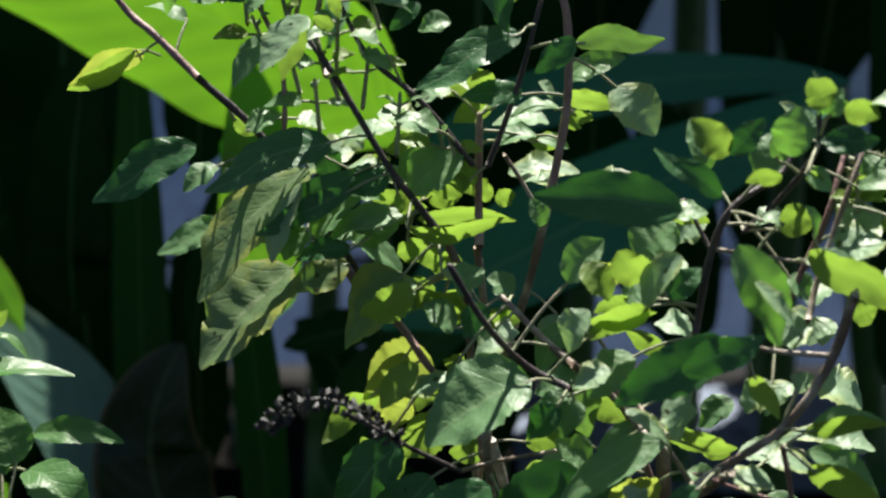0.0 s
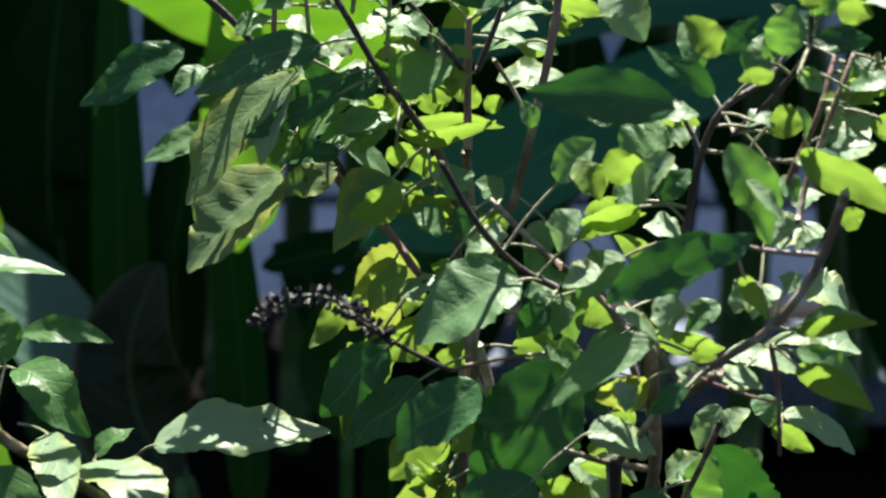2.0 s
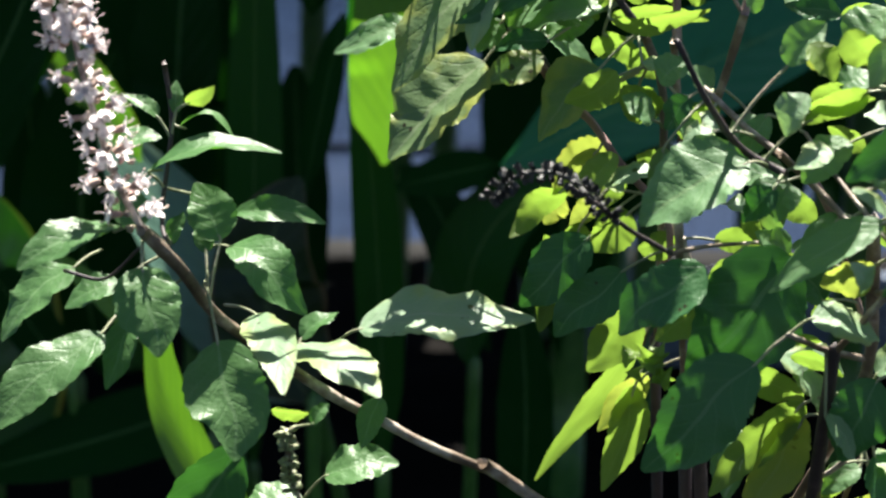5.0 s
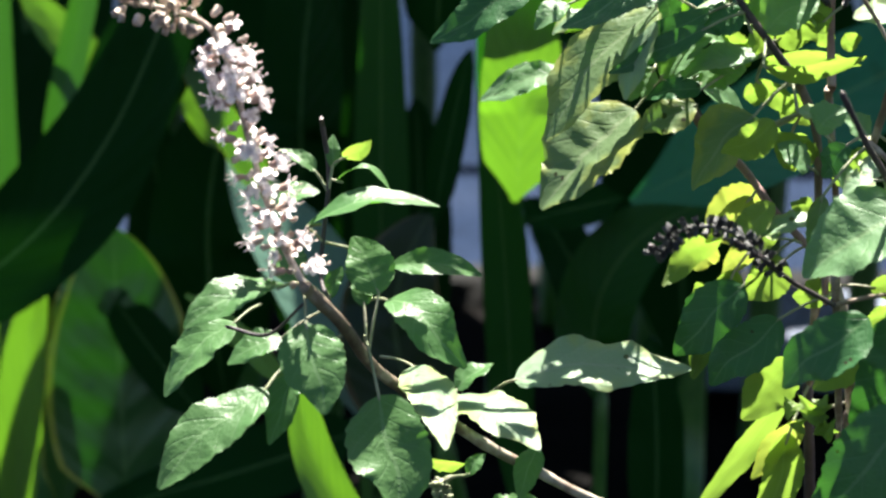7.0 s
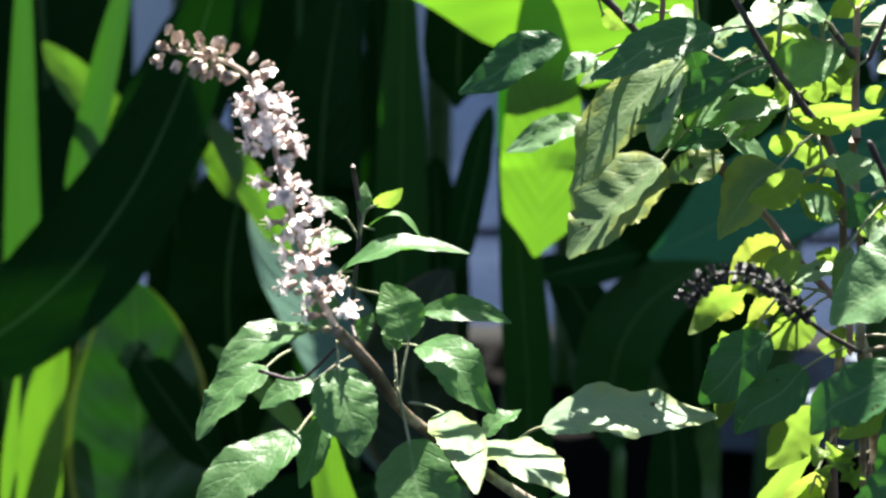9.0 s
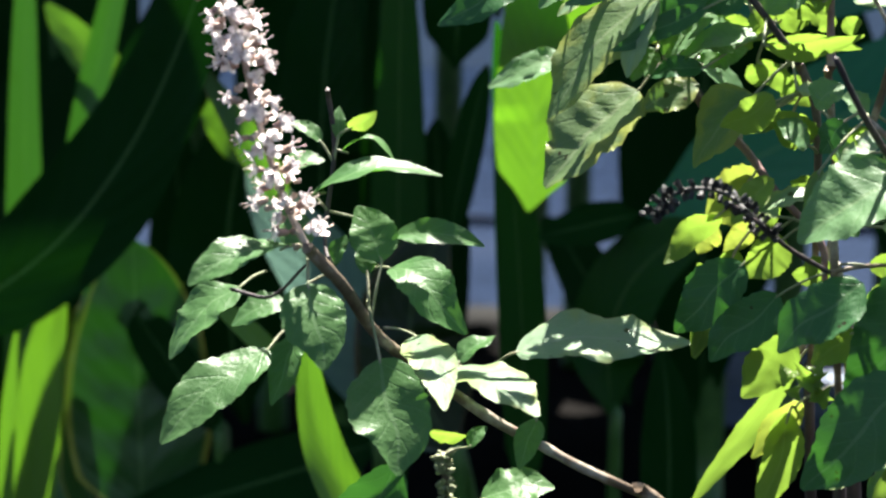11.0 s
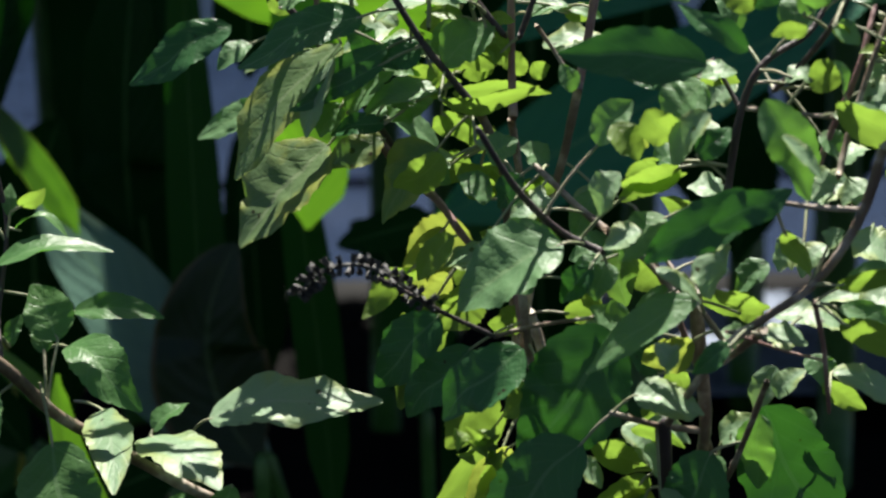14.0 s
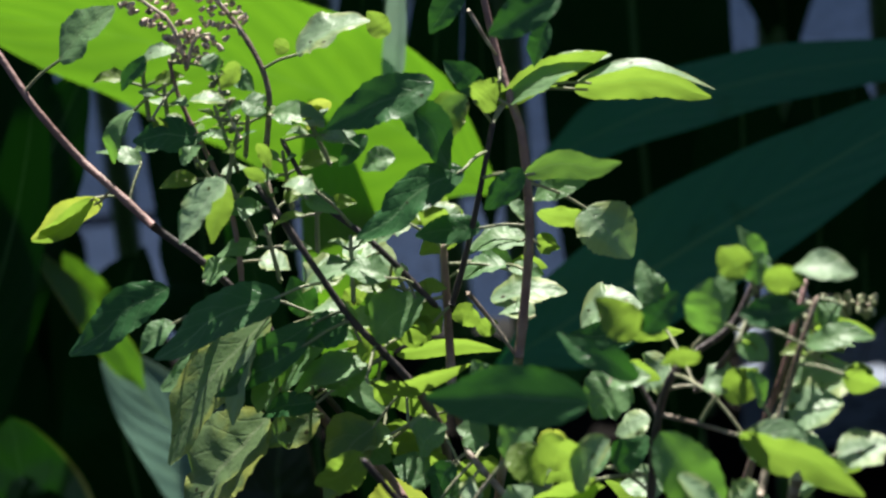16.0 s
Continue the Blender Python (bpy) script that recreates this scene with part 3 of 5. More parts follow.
UPPER, TALL, LOWER, ALL = (42, 100, 11), (20, 85, 12), (14, 62, 11), (-1, 0, 1)


def canna_row(seed, *plants):
    for k, (x, y, high, reach, lean, blades, sides) in enumerate(plants):
        shade_canna(x, y, high, reach, lean, blades, seed + k, sides)


canna_row(40,
          (-60, 130, 92, 112, 3, (TALL,), ()), (-45, 130, 96, 112, 2, (TALL,), ()), (-34, 132, 90, 112, -2, (TALL, LOWER), ()),
          (-14.5, 124, 97, 112, 2, ((20, 85, 8.5),), ()))
canna_row(44,
          (15, 150, 98, 106, 4, (UPPER,), (0, 1)), (50, 128, 90, 106, -27, (), ()), (28, 140, 95, 105, 3, (UPPER,), ALL),
          (36, 122, 92, 105, 0, (TALL,), ()), (50, 128, 92, 105, 2, (TALL,), ()))
canna_row(49,
          (-84, 154, 92, 114, 0, (), ALL), (-68, 156, 88, 115, 0, (), ALL), (-50, 156, 92, 115.5, 2, (), ALL),
          (-39.5, 158, 94, 116, 3, (), (-1,)), (-24, 160, 94, 125, 0, (), ALL), (-4, 156, 96, 112.5, 5, (), (0, 1)),
          (40, 158, 94, 108, -28, (), ALL), (24, 160, 92, 105, 0, (), ALL), (44, 156, 94, 104, 0, (), ALL),
          (62, 154, 94, 104, 0, (), ALL))
canna_row(59,
          (-80, 178, 96, 134, 3, (TALL,), ALL), (-62, 180, 96, 134, 3, (TALL,), ALL), (-42, 184, 98, 134, 0, (), ALL),
          (-22, 182, 100, 136, 2, (), ALL), (0, 186, 104, 134, 0, (), ALL), (16, 187, 98, 134, 2, (UPPER,), ALL),
          (34, 184, 96, 134, 2, (TALL,), ALL), (52, 180, 98, 134, -2, (TALL,), ALL), (70, 182, 96, 134, 2, (), ALL))
canna_row(68,
          (-70, 172, 92, 230, 0, (), ALL), (-52, 172, 94, 230, 0, (), ALL), (-32, 172, 92, 230, 0, (), ALL),
          (-11, 172, 92, 230, 0, (), ALL), (8, 173, 94, 230, 0, (), ALL), (26, 172, 92, 230, 0, (), ALL),
          (44, 172, 94, 230, 0, (), ALL))
# two further plants, added only so their overhead leaves shade chosen blades
plant("shade_canna", "added tall canna whose long unseen leaves shade the clump", "canna plant", -0.52, 1.24)
tagged(state["plant"], group="tall cannas")
canna_stalk(1.1, (-52, 124, 11), (-53, 123, 50), (-52, 121, 84))
canna_leaf("canna", (-52, 121, 82), (-32, 117, 97), (-12, 115.2, 92), 11, 80, 0.1)
canna_leaf("canna", (-52, 121, 80), (-40, 118, 94), (-22, 117, 92), 11, 80, 0.1)
canna_leaf("canna", (-38, 119, 86), (-25, 113, 96), (-13, 104.5, 92), 12, 80, 0.1)
canna_leaf("canna", (-46, 113, 84), (-28, 110.5, 96), (-11, 109.5, 92), 9.5, 80, 0.1)
plant("shade_canna", "added tall canna whose long unseen leaves shade the clump", "canna plant", 0.085, 1.31)
tagged(state["plant"], group="tall cannas")
canna_stalk(1.1, (8.5, 131, 11), (8.2, 130, 55), (9.5, 129.5, 80))
canna_leaf("canna", (8.2, 130, 20), (7.5, 128, 52), (10, 132, 85), 12, 8, 0.08)
canna_leaf("canna", (9.5, 130, 79), (-5, 129, 95), (-18.5, 128, 91), 11, 80, 0.1)
canna_leaf("canna", (9.5, 129.5, 77), (0, 122, 92), (-11, 121.5, 90), 8.5, 80, 0.1)


# ---- holy basil ----
plant("holy_basil", "bushy holy basil with serrated leaves and woody stems", "basil plant", 0.09, 0.57)

# woody stems
stem("bark", 0.075, (-6.79, 47.00, 45.33), (-7.38, 47.00, 46.52), (-7.90, 46.50, 48.44), (-8.34, 46.50, 50.23), (-8.78, 46.50, 51.25))
stem("bark", 0.150, (-6.80, 47.00, 45.34), (-6.04, 48.00, 44.23), (-5.42, 49.50, 42.82), (-4.43, 50.50, 41.76), (-2.73, 51.50, 40.30), (-1.26, 52.00, 39.39), (-0.14, 52.00, 38.81), (1.77, 53.00, 37.74))
stem("bark", 0.168, (1.30, 52.60, 38.18), (2.12, 53.10, 37.48), (4.15, 54.00, 35.84), (6.10, 55.00, 34.24), (10.10, 58.00, 29.86))
stem("dark", 0.060, (-6.83, 51.00, 48.67), (-6.65, 51.00, 47.18), (-6.76, 50.00, 45.11), (-6.37, 48.50, 44.54))
stem("bark", 0.074, (-3.90, 53.00, 38.76), (-3.76, 53.00, 37.52), (-3.43, 53.00, 36.58), (-3.25, 53.00, 34.99))
stem("bark", 0.037, (-3.17, 53.00, 35.47), (-2.59, 52.50, 36.43))
stem("dark", 0.045, (-8.77, 48.00, 44.12), (-7.74, 47.50, 44.07), (-6.86, 47.00, 44.93))
stem("pink", 0.115, (2.25, 55.00, 48.86), (3.09, 55.00, 47.67), (3.94, 55.00, 46.93), (4.69, 54.50, 45.94), (5.89, 54.00, 44.68), (6.08, 54.00, 43.62))
stem("dark", 0.056, (5.44, 48.00, 44.91), (4.41, 47.50, 45.54), (3.71, 46.50, 46.21), (2.92, 46.00, 46.78))
stem("bark", 0.056, (5.44, 48.00, 44.91), (6.52, 49.00, 44.92), (8.65, 52.00, 44.45))
stem("pink", 0.095, (9.16, 51.00, 46.33), (9.69, 51.00, 45.34), (10.10, 51.00, 44.21), (10.58, 51.00, 42.92))
stem("bark", 0.111, (6.11, 53.00, 45.13), (6.22, 53.00, 43.80), (6.52, 54.00, 41.32), (7.03, 56.00, 37.33))
stem("bark", 0.157, (10.12, 48.00, 45.81), (10.31, 48.50, 43.97), (10.45, 49.00, 42.20), (10.21, 50.50, 40.11), (9.65, 53.00, 37.28), (9.37, 56.00, 34.04))
stem("bark", 0.097, (11.48, 46.00, 45.43), (10.64, 47.50, 44.29), (10.28, 48.50, 43.99))
stem("bark", 0.080, (10.29, 48.90, 42.26), (9.20, 48.00, 42.68), (8.12, 47.00, 43.28))
stem("bark", 0.093, (8.18, 50.00, 47.00), (7.44, 51.00, 47.50), (6.51, 52.00, 48.30))
stem("bark", 0.093, (8.18, 50.00, 47.00), (9.17, 50.50, 46.12), (10.31, 49.00, 44.97))
stem("bark", 0.076, (11.62, 46.50, 44.10), (11.35, 48.00, 42.44), (11.01, 49.50, 40.81), (10.34, 51.00, 38.94), (9.79, 53.00, 37.59), (9.20, 55.00, 35.53))
stem("bark", 0.075, (6.70, 46.00, 37.95), (7.10, 46.50, 37.17), (8.00, 48.00, 35.29))
stem("bark", 0.068, (10.45, 49.00, 42.20), (11.19, 52.00, 39.43), (10.89, 54.00, 36.36), (10.84, 57.00, 32.87))
stem("dark", 0.099, (5.17, 54.00, 49.31), (4.38, 54.00, 50.35), (3.60, 54.00, 51.40), (2.24, 54.50, 53.63), (1.42, 55.00, 54.71))
stem("dark", 0.077, (5.80, 54.00, 51.38), (4.47, 54.00, 53.01), (3.13, 54.50, 54.11), (2.36, 55.00, 55.47))
stem("pink", 0.067, (0.90, 55.00, 51.76), (0.93, 55.00, 53.05), (0.80, 55.00, 54.27), (0.36, 55.50, 55.12), (-0.30, 56.00, 56.51), (-0.45, 56.00, 57.51))
stem("pink", 0.103, (-1.44, 56.00, 53.44), (-2.62, 56.50, 54.53), (-3.42, 57.00, 55.15), (-4.35, 57.00, 56.48), (-5.29, 57.50, 57.87), (-6.19, 58.00, 59.06))
stem("bark", 0.078, (2.03, 54.80, 53.58), (1.74, 55.50, 54.73), (1.94, 56.00, 56.60), (1.36, 56.50, 57.99), (0.46, 57.00, 59.14))
stem("dark", 0.103, (-1.44, 56.00, 53.44), (0.25, 56.00, 51.85), (2.24, 56.00, 49.04), (2.86, 56.00, 48.10))
stem("bark", 0.110, (5.17, 54.00, 49.31), (5.61, 54.00, 48.27), (5.75, 54.00, 46.97), (5.86, 54.50, 44.57), (6.04, 56.00, 40.85))
stem("pink", 0.110, (7.68, 54.00, 49.96), (7.99, 54.00, 51.50), (8.24, 54.00, 53.13), (8.23, 54.50, 55.07), (8.00, 55.00, 55.96), (7.71, 55.50, 57.00), (7.42, 56.00, 58.73))
stem("pink", 0.110, (5.99, 54.00, 49.25), (5.98, 54.50, 50.39), (6.00, 55.00, 52.52))
stem("dark", 0.077, (6.21, 54.00, 51.35), (6.58, 54.00, 52.30), (7.07, 54.00, 53.77), (7.56, 54.50, 55.54))
stem("bark", 0.045, (7.21, 55.00, 58.19), (7.54, 55.00, 57.49), (7.71, 55.50, 57.00))
stem("bark", 0.110, (7.68, 54.00, 49.96), (7.26, 54.50, 48.01), (6.64, 55.00, 45.82), (5.75, 57.00, 40.41))
stem("bark", 0.100, (5.94, 54.30, 49.16), (6.16, 54.50, 47.50), (6.50, 55.00, 45.08))
stem("bark", 0.055, (6.64, 54.00, 51.60), (7.12, 54.00, 50.87), (7.58, 54.00, 50.06))
stem("pink", 0.077, (12.75, 48.00, 48.21), (13.26, 48.00, 49.60), (13.81, 48.00, 50.91), (14.19, 48.50, 51.96), (14.42, 49.00, 52.54))
stem("dark", 0.087, (10.85, 48.00, 48.13), (11.19, 48.00, 50.11), (11.69, 48.00, 51.18), (12.78, 48.50, 51.81), (13.37, 49.00, 52.62))
stem("bark", 0.048, (11.31, 48.00, 50.16), (12.20, 47.00, 50.18), (13.09, 46.00, 50.17))
stem("dark", 0.058, (11.19, 48.00, 50.11), (10.61, 48.50, 51.23))
stem("bark", 0.110, (13.91, 45.00, 49.67), (13.50, 45.50, 48.03), (12.47, 45.50, 46.54), (10.65, 46.00, 45.09), (9.43, 48.00, 42.65))
stem("bark", 0.061, (13.50, 45.50, 48.22), (12.48, 45.50, 48.30), (11.39, 45.50, 48.48))
stem("pink", 0.061, (12.53, 45.50, 46.16), (12.82, 46.00, 44.98), (13.11, 47.00, 43.20))
stem("pink", 0.041, (10.66, 46.00, 45.41), (11.93, 46.50, 44.84), (12.93, 46.50, 44.56))
stem("dark", 0.076, (12.01, 48.50, 50.51), (12.73, 48.00, 51.34), (13.37, 47.00, 52.60), (13.37, 47.00, 53.46))
stem("bark", 0.073, (13.19, 46.50, 48.81), (13.49, 47.00, 49.72), (14.17, 47.50, 51.51), (14.60, 48.00, 52.43))
stem("bark", 0.062, (10.65, 46.00, 45.09), (9.53, 49.00, 46.47), (8.92, 51.00, 47.38))
stem("dark", 0.086, (7.95, 48.00, 46.89), (6.93, 48.00, 47.45), (5.98, 47.00, 48.63), (5.18, 46.50, 50.03))
stem("bark", 0.145, (6.33, 54.00, 44.04), (6.67, 54.00, 42.80), (7.03, 55.00, 40.28))
stem("dark", 0.36, (9.5, 58, 11), (9.8, 58, 20), (10.1, 58, 29.9))
stem("dark", 0.2, (10.1, 58, 27), (10.5, 57.6, 30), (10.8, 57, 33))
stem("dark", 0.2, (10.0, 58, 26), (9.8, 57, 30), (9.4, 56, 34.1))
stem("dark", 0.26, (9.7, 58, 20), (7.6, 57, 30), (7.0, 56, 37.4))
stem("dark", 0.2, (9.6, 58, 18), (7.0, 57.5, 30), (6.0, 56.2, 40.8))
stem("dark", 0.24, (9.6, 58, 19), (8.0, 56.5, 32), (7.0, 55, 40.3))
stem("dark", 0.22, (9.7, 58, 20), (9.2, 54, 30), (8.0, 48, 35.4))
stem("dark", 0.24, (9.8, 58, 22), (10.0, 55, 31), (9.4, 48, 42.7))
stem("dark", 0.18, (9.6, 58, 18), (3.0, 56, 26), (-3.2, 53, 35.1))

# flowering branch
leaf("mid", (-7.20, 47.00, 45.40), (-9.37, 45.59, 44.66), 1.28, 54, .12, .15, (-6.98, 47.90, 45.18))
leaf("mid", (-6.73, 46.50, 44.60), (-6.16, 45.11, 42.86), 1.51, 10, .06, .12, (-6.85, 47.40, 45.13))
leaf("mid", (-7.47, 48.00, 43.88), (-8.73, 47.73, 43.28), 0.92, 44, .1, .1)
leaf("mid", (-7.73, 47.00, 42.90), (-9.92, 45.03, 41.06), 1.38, 29, .05, .1, (-7.32, 47.90, 43.31))
leaf("mid", (-8.72, 49.00, 43.99), (-10.33, 48.23, 42.31), 1.43, 49, .1, .1, (-8.23, 49.90, 44.23))
leaf("mid", (-7.06, 48.00, 43.09), (-7.70, 47.24, 41.47), 0.91, 30, .05, .1)
leaf("mid", (-5.18, 48.00, 42.52), (-4.55, 46.27, 40.12), 1.93, 5, .05, .1, (-5.58, 48.90, 43.72))
leaf("mid", (-5.13, 50.00, 44.37), (-3.14, 48.78, 43.01), 1.35, 34, .2, .15, (-5.78, 50.90, 44.12))
leaf("mid", (-5.11, 51.00, 45.02), (-2.83, 50.89, 44.83), 0.78, 34, .15, .3)
leaf("mid", (-5.34, 50.00, 44.51), (-6.03, 50.62, 45.82), 1.21, 20, .05, .1)
leaf("mid", (-7.09, 50.00, 46.17), (-3.88, 50.20, 46.68), 1.02, 64, .15, .2)
leaf("mid", (-7.05, 49.00, 45.06), (-7.88, 49.39, 45.88), 0.98, 34, .05, .1)
leaf("mid", (-5.69, 50.00, 44.21), (-5.88, 50.34, 44.93), 0.53, 20, .05, .1)
leaf("mid", (-6.54, 50.00, 44.40), (-6.28, 50.34, 45.14), 0.44, 20, .05, .1)
leaf("worn", (-4.55, 51.00, 42.45), (-3.51, 46.67, 41.62), 1.14, 15, .05, .05, (-5.43, 51.90, 42.45))
leaf("worn", (-3.45, 51.50, 41.58), (-1.36, 48.93, 40.96), 1.87, 59, .08, .05)
leaf("mid", (-1.42, 51.50, 40.24), (-1.84, 50.93, 39.03), 0.72, 10, .1, .2)
leaf("mid", (-3.48, 52.00, 41.59), (-2.54, 52.29, 42.23), 0.83, 54, .1, .2)
leaf("worn", (-2.02, 52.00, 41.86), (2.49, 52.12, 42.23), 2.03, 56, .08, .1, (-2.66, 52.90, 41.22))
leaf("lime", (-4.22, 52.00, 39.67), (-3.26, 52.05, 39.59), 0.49, -40, .1, .2)
leaf("mid", (-3.18, 52.00, 39.30), (-2.73, 52.24, 39.81), 0.45, 34, .1, .2)
leaf("mid", (-6.99, 51.00, 47.36), (-7.89, 51.25, 47.87), 0.47, 44, .1, .2)
leaf("mid", (-6.56, 51.00, 47.47), (-6.58, 51.36, 48.24), 0.37, 10, .1, .2)
leaf("lime", (-6.28, 51.00, 47.72), (-5.58, 50.80, 48.19), 0.45, -30, .1, .2)
leaf("mid", (-6.46, 51.00, 47.14), (-5.06, 50.85, 46.85), 0.50, 74, .35, .2)
leaf("mid", (-7.82, 50.00, 46.78), (-6.78, 50.09, 47.01), 0.89, 54, .1, .2)
leaf("mid", (-2.88, 52.80, 37.64), (-0.92, 52.96, 38.00), 1.37, 49, .12, .15, (-3.57, 53.70, 36.55))
leaf("deep", (-4.91, 49.50, 39.50), (-6.00, 50.48, 35.56), 1.78, 4, .05, .15)
leaf("lime", (-2.57, 50.00, 37.37), (-3.08, 50.62, 35.65), 1.32, 20, .05, .15)
leaf("mid", (-3.39, 53.00, 36.82), (-5.27, 52.84, 36.44), 1.64, 64, .1, .15)
leaf("lime", (-0.68, 52.00, 35.53), (1.12, 52.06, 35.39), 1.33, -50, .1, .15)

# curled bud
leaf("lime", (4.85, 48.50, 42.35), (4.69, 47.87, 42.77), 0.34, 20, .45, .5)
leaf("lime", (5.36, 48.50, 41.82), (5.57, 47.90, 42.20), 0.41, -13, .45, .5)
leaf("lime", (4.81, 48.50, 42.35), (4.50, 48.16, 42.06), 0.57, 40, .45, .5)
leaf("lime", (5.26, 48.50, 42.30), (5.02, 48.04, 42.29), 0.57, -42, .45, .5)
leaf("lime", (5.31, 48.50, 42.38), (5.39, 48.06, 42.34), 0.40, 8, .45, .5)
leaf("lime", (5.02, 48.50, 42.37), (5.45, 48.13, 42.16), 0.41, -15, .45, .5)
leaf("lime", (5.34, 48.50, 42.00), (5.71, 48.13, 41.81), 0.42, -20, .45, .5)
leaf("lime", (5.11, 48.50, 42.11), (4.72, 47.93, 42.39), 0.44, -2, .45, .5)
leaf("lime", (4.73, 48.50, 41.95), (4.48, 48.01, 42.02), 0.40, -17, .45, .5)

# upper shoots
leaf("green", (-3.57, 57.00, 57.68), (-2.03, 57.30, 58.88), 1.51, 41, 0.07, 0.11)
leaf("yellowing", (-2.99, 57.00, 54.01), (-5.01, 57.00, 53.13), 0.73, -30, -0.12, 0.2)
leaf("deep", (-0.16, 53.00, 58.04), (-0.85, 53.00, 57.28), 0.43, 15, 0.05, 0.18)
leaf("deep", (0.32, 55.00, 55.78), (-1.35, 55.00, 55.78), 0.93, 25, 0.08, 0.09)
leaf("green", (-1.50, 56.00, 56.40), (-2.21, 56.00, 55.10), 0.77, 36, 0.2, 0.17)
leaf("worn", (1.78, 51.30, 55.30), (0.65, 50.90, 53.98), 1.45, 51, 0.04, 0.16)
leaf("lime", (1.61, 52.00, 55.08), (1.09, 52.00, 53.70), 0.54, -15, -0.05, 0.1)
leaf("worn", (2.75, 56.00, 57.41), (4.65, 56.00, 58.06), 1.47, 54, 0.12, 0.16)
leaf("lime", (2.52, 56.00, 57.81), (2.26, 56.00, 57.44), 0.41, -18, -0.12, 0.1)
leaf("deep", (6.50, 53.00, 56.87), (3.95, 52.70, 56.04), 1.16, 20, 0.06, 0.19)
leaf("deep", (5.76, 53.00, 56.54), (6.67, 53.00, 54.81), 0.95, 24, 0.13, 0.18)
leaf("spotted", (7.13, 53.50, 56.41), (6.23, 53.50, 55.39), 0.93, 5, 0.08, 0.26)
leaf("deep", (6.98, 53.00, 54.79), (4.37, 52.50, 53.43), 1.14, 28, 0.05, 0.09)
leaf("deep", (7.38, 55.00, 56.18), (6.48, 55.00, 57.07), 0.69, 15, 0.13, 0.13)
leaf("lime", (7.77, 55.00, 56.50), (7.19, 55.00, 55.90), 0.66, -15, -0.05, 0.1)
leaf("lime", (7.72, 55.00, 55.88), (10.36, 55.00, 56.92), 0.79, -32, -0.15, 0.14)
leaf("lime", (9.45, 55.50, 56.06), (12.68, 55.50, 55.59), 0.93, -38, -0.13, 0.23)
leaf("worn", (9.55, 55.30, 56.24), (12.80, 55.30, 55.78), 0.48, 59, 0.15, 0.11)
leaf("deep", (9.80, 50.00, 58.83), (8.21, 50.00, 58.17), 0.93, 12, 0.1, 0.2)
leaf("deep", (9.22, 53.00, 57.98), (8.81, 53.00, 57.01), 0.60, 22, 0.08, 0.18)
leaf("spotted", (8.35, 53.00, 54.54), (10.59, 53.00, 54.65), 0.66, -14, -0.1, 0.09)
leaf("deep", (8.32, 53.00, 54.68), (7.36, 53.00, 53.80), 0.68, 10, 0.05, 0.12)
leaf("green", (8.39, 56.00, 53.39), (9.64, 56.00, 53.95), 0.91, 41, 0.11, 0.16)
leaf("lime", (8.24, 56.00, 53.01), (9.66, 56.00, 52.61), 0.62, -35, -0.14, 0.14)
leaf("worn", (9.52, 54.80, 53.30), (10.54, 54.50, 52.06), 1.52, 24, 0.08, 0.19)
leaf("worn", (7.90, 56.50, 52.18), (6.38, 56.50, 52.12), 1.18, 61, 0.12, 0.16)
leaf("lime", (8.18, 56.00, 52.41), (8.74, 56.00, 52.09), 0.41, -18, -0.07, 0.22)
leaf("worn", (7.61, 56.00, 53.34), (7.96, 56.00, 52.77), 0.51, 54, 0.11, 0.12)
leaf("worn", (5.28, 55.00, 53.17), (4.34, 55.00, 52.76), 1.14, 54, 0.2, 0.18)
leaf("lime", (6.08, 56.00, 53.57), (4.92, 56.00, 52.92), 0.66, -20, -0.09, 0.24)
leaf("lime", (6.34, 56.50, 53.13), (5.55, 56.50, 52.82), 0.47, -18, -0.11, 0.13)
leaf("deep", (7.10, 54.00, 53.17), (5.51, 54.00, 53.10), 0.75, 18, 0.14, 0.1)
leaf("worn", (6.82, 56.50, 50.83), (8.74, 56.50, 50.84), 1.21, 50, 0.1, 0.16)
leaf("lime", (6.44, 57.00, 50.23), (5.70, 57.00, 50.34), 0.64, -18, -0.12, 0.11)
leaf("worn", (9.05, 56.00, 50.05), (10.63, 56.00, 50.48), 1.67, 59, 0.22, 0.17)
leaf("deep", (10.37, 55.00, 49.94), (8.85, 55.00, 50.16), 0.70, 18, 0.04, 0.2)
leaf("lime", (10.37, 55.00, 49.94), (11.60, 55.00, 50.05), 0.53, -35, -0.1, 0.22)
leaf("lime", (13.17, 45.00, 53.72), (12.79, 45.00, 54.34), 0.68, -8, -0.1, 0.24)
leaf("green", (13.32, 45.50, 53.49), (13.60, 45.50, 54.08), 0.62, 34, 0.07, 0.21)
leaf("lime", (13.55, 45.00, 53.71), (14.33, 45.00, 53.52), 0.60, -22, -0.12, 0.19)
leaf("worn", (14.08, 45.00, 53.78), (15.29, 45.00, 53.63), 0.81, 57, 0.1, 0.18)
leaf("green", (12.40, 45.00, 52.68), (12.61, 45.00, 53.74), 0.96, 30, 0.09, 0.23)
leaf("deep", (14.04, 45.00, 52.94), (13.05, 45.00, 53.02), 0.63, 16, 0.13, 0.17)
leaf("lime", (14.31, 48.00, 51.53), (15.72, 48.00, 51.60), 0.65, -36, -0.14, 0.2)
leaf("worn", (14.02, 48.00, 50.54), (15.08, 48.00, 51.01), 1.33, 53, 0.12, 0.09)
leaf("lime", (15.07, 48.00, 50.89), (15.77, 48.00, 50.52), 0.53, -20, -0.11, 0.2)
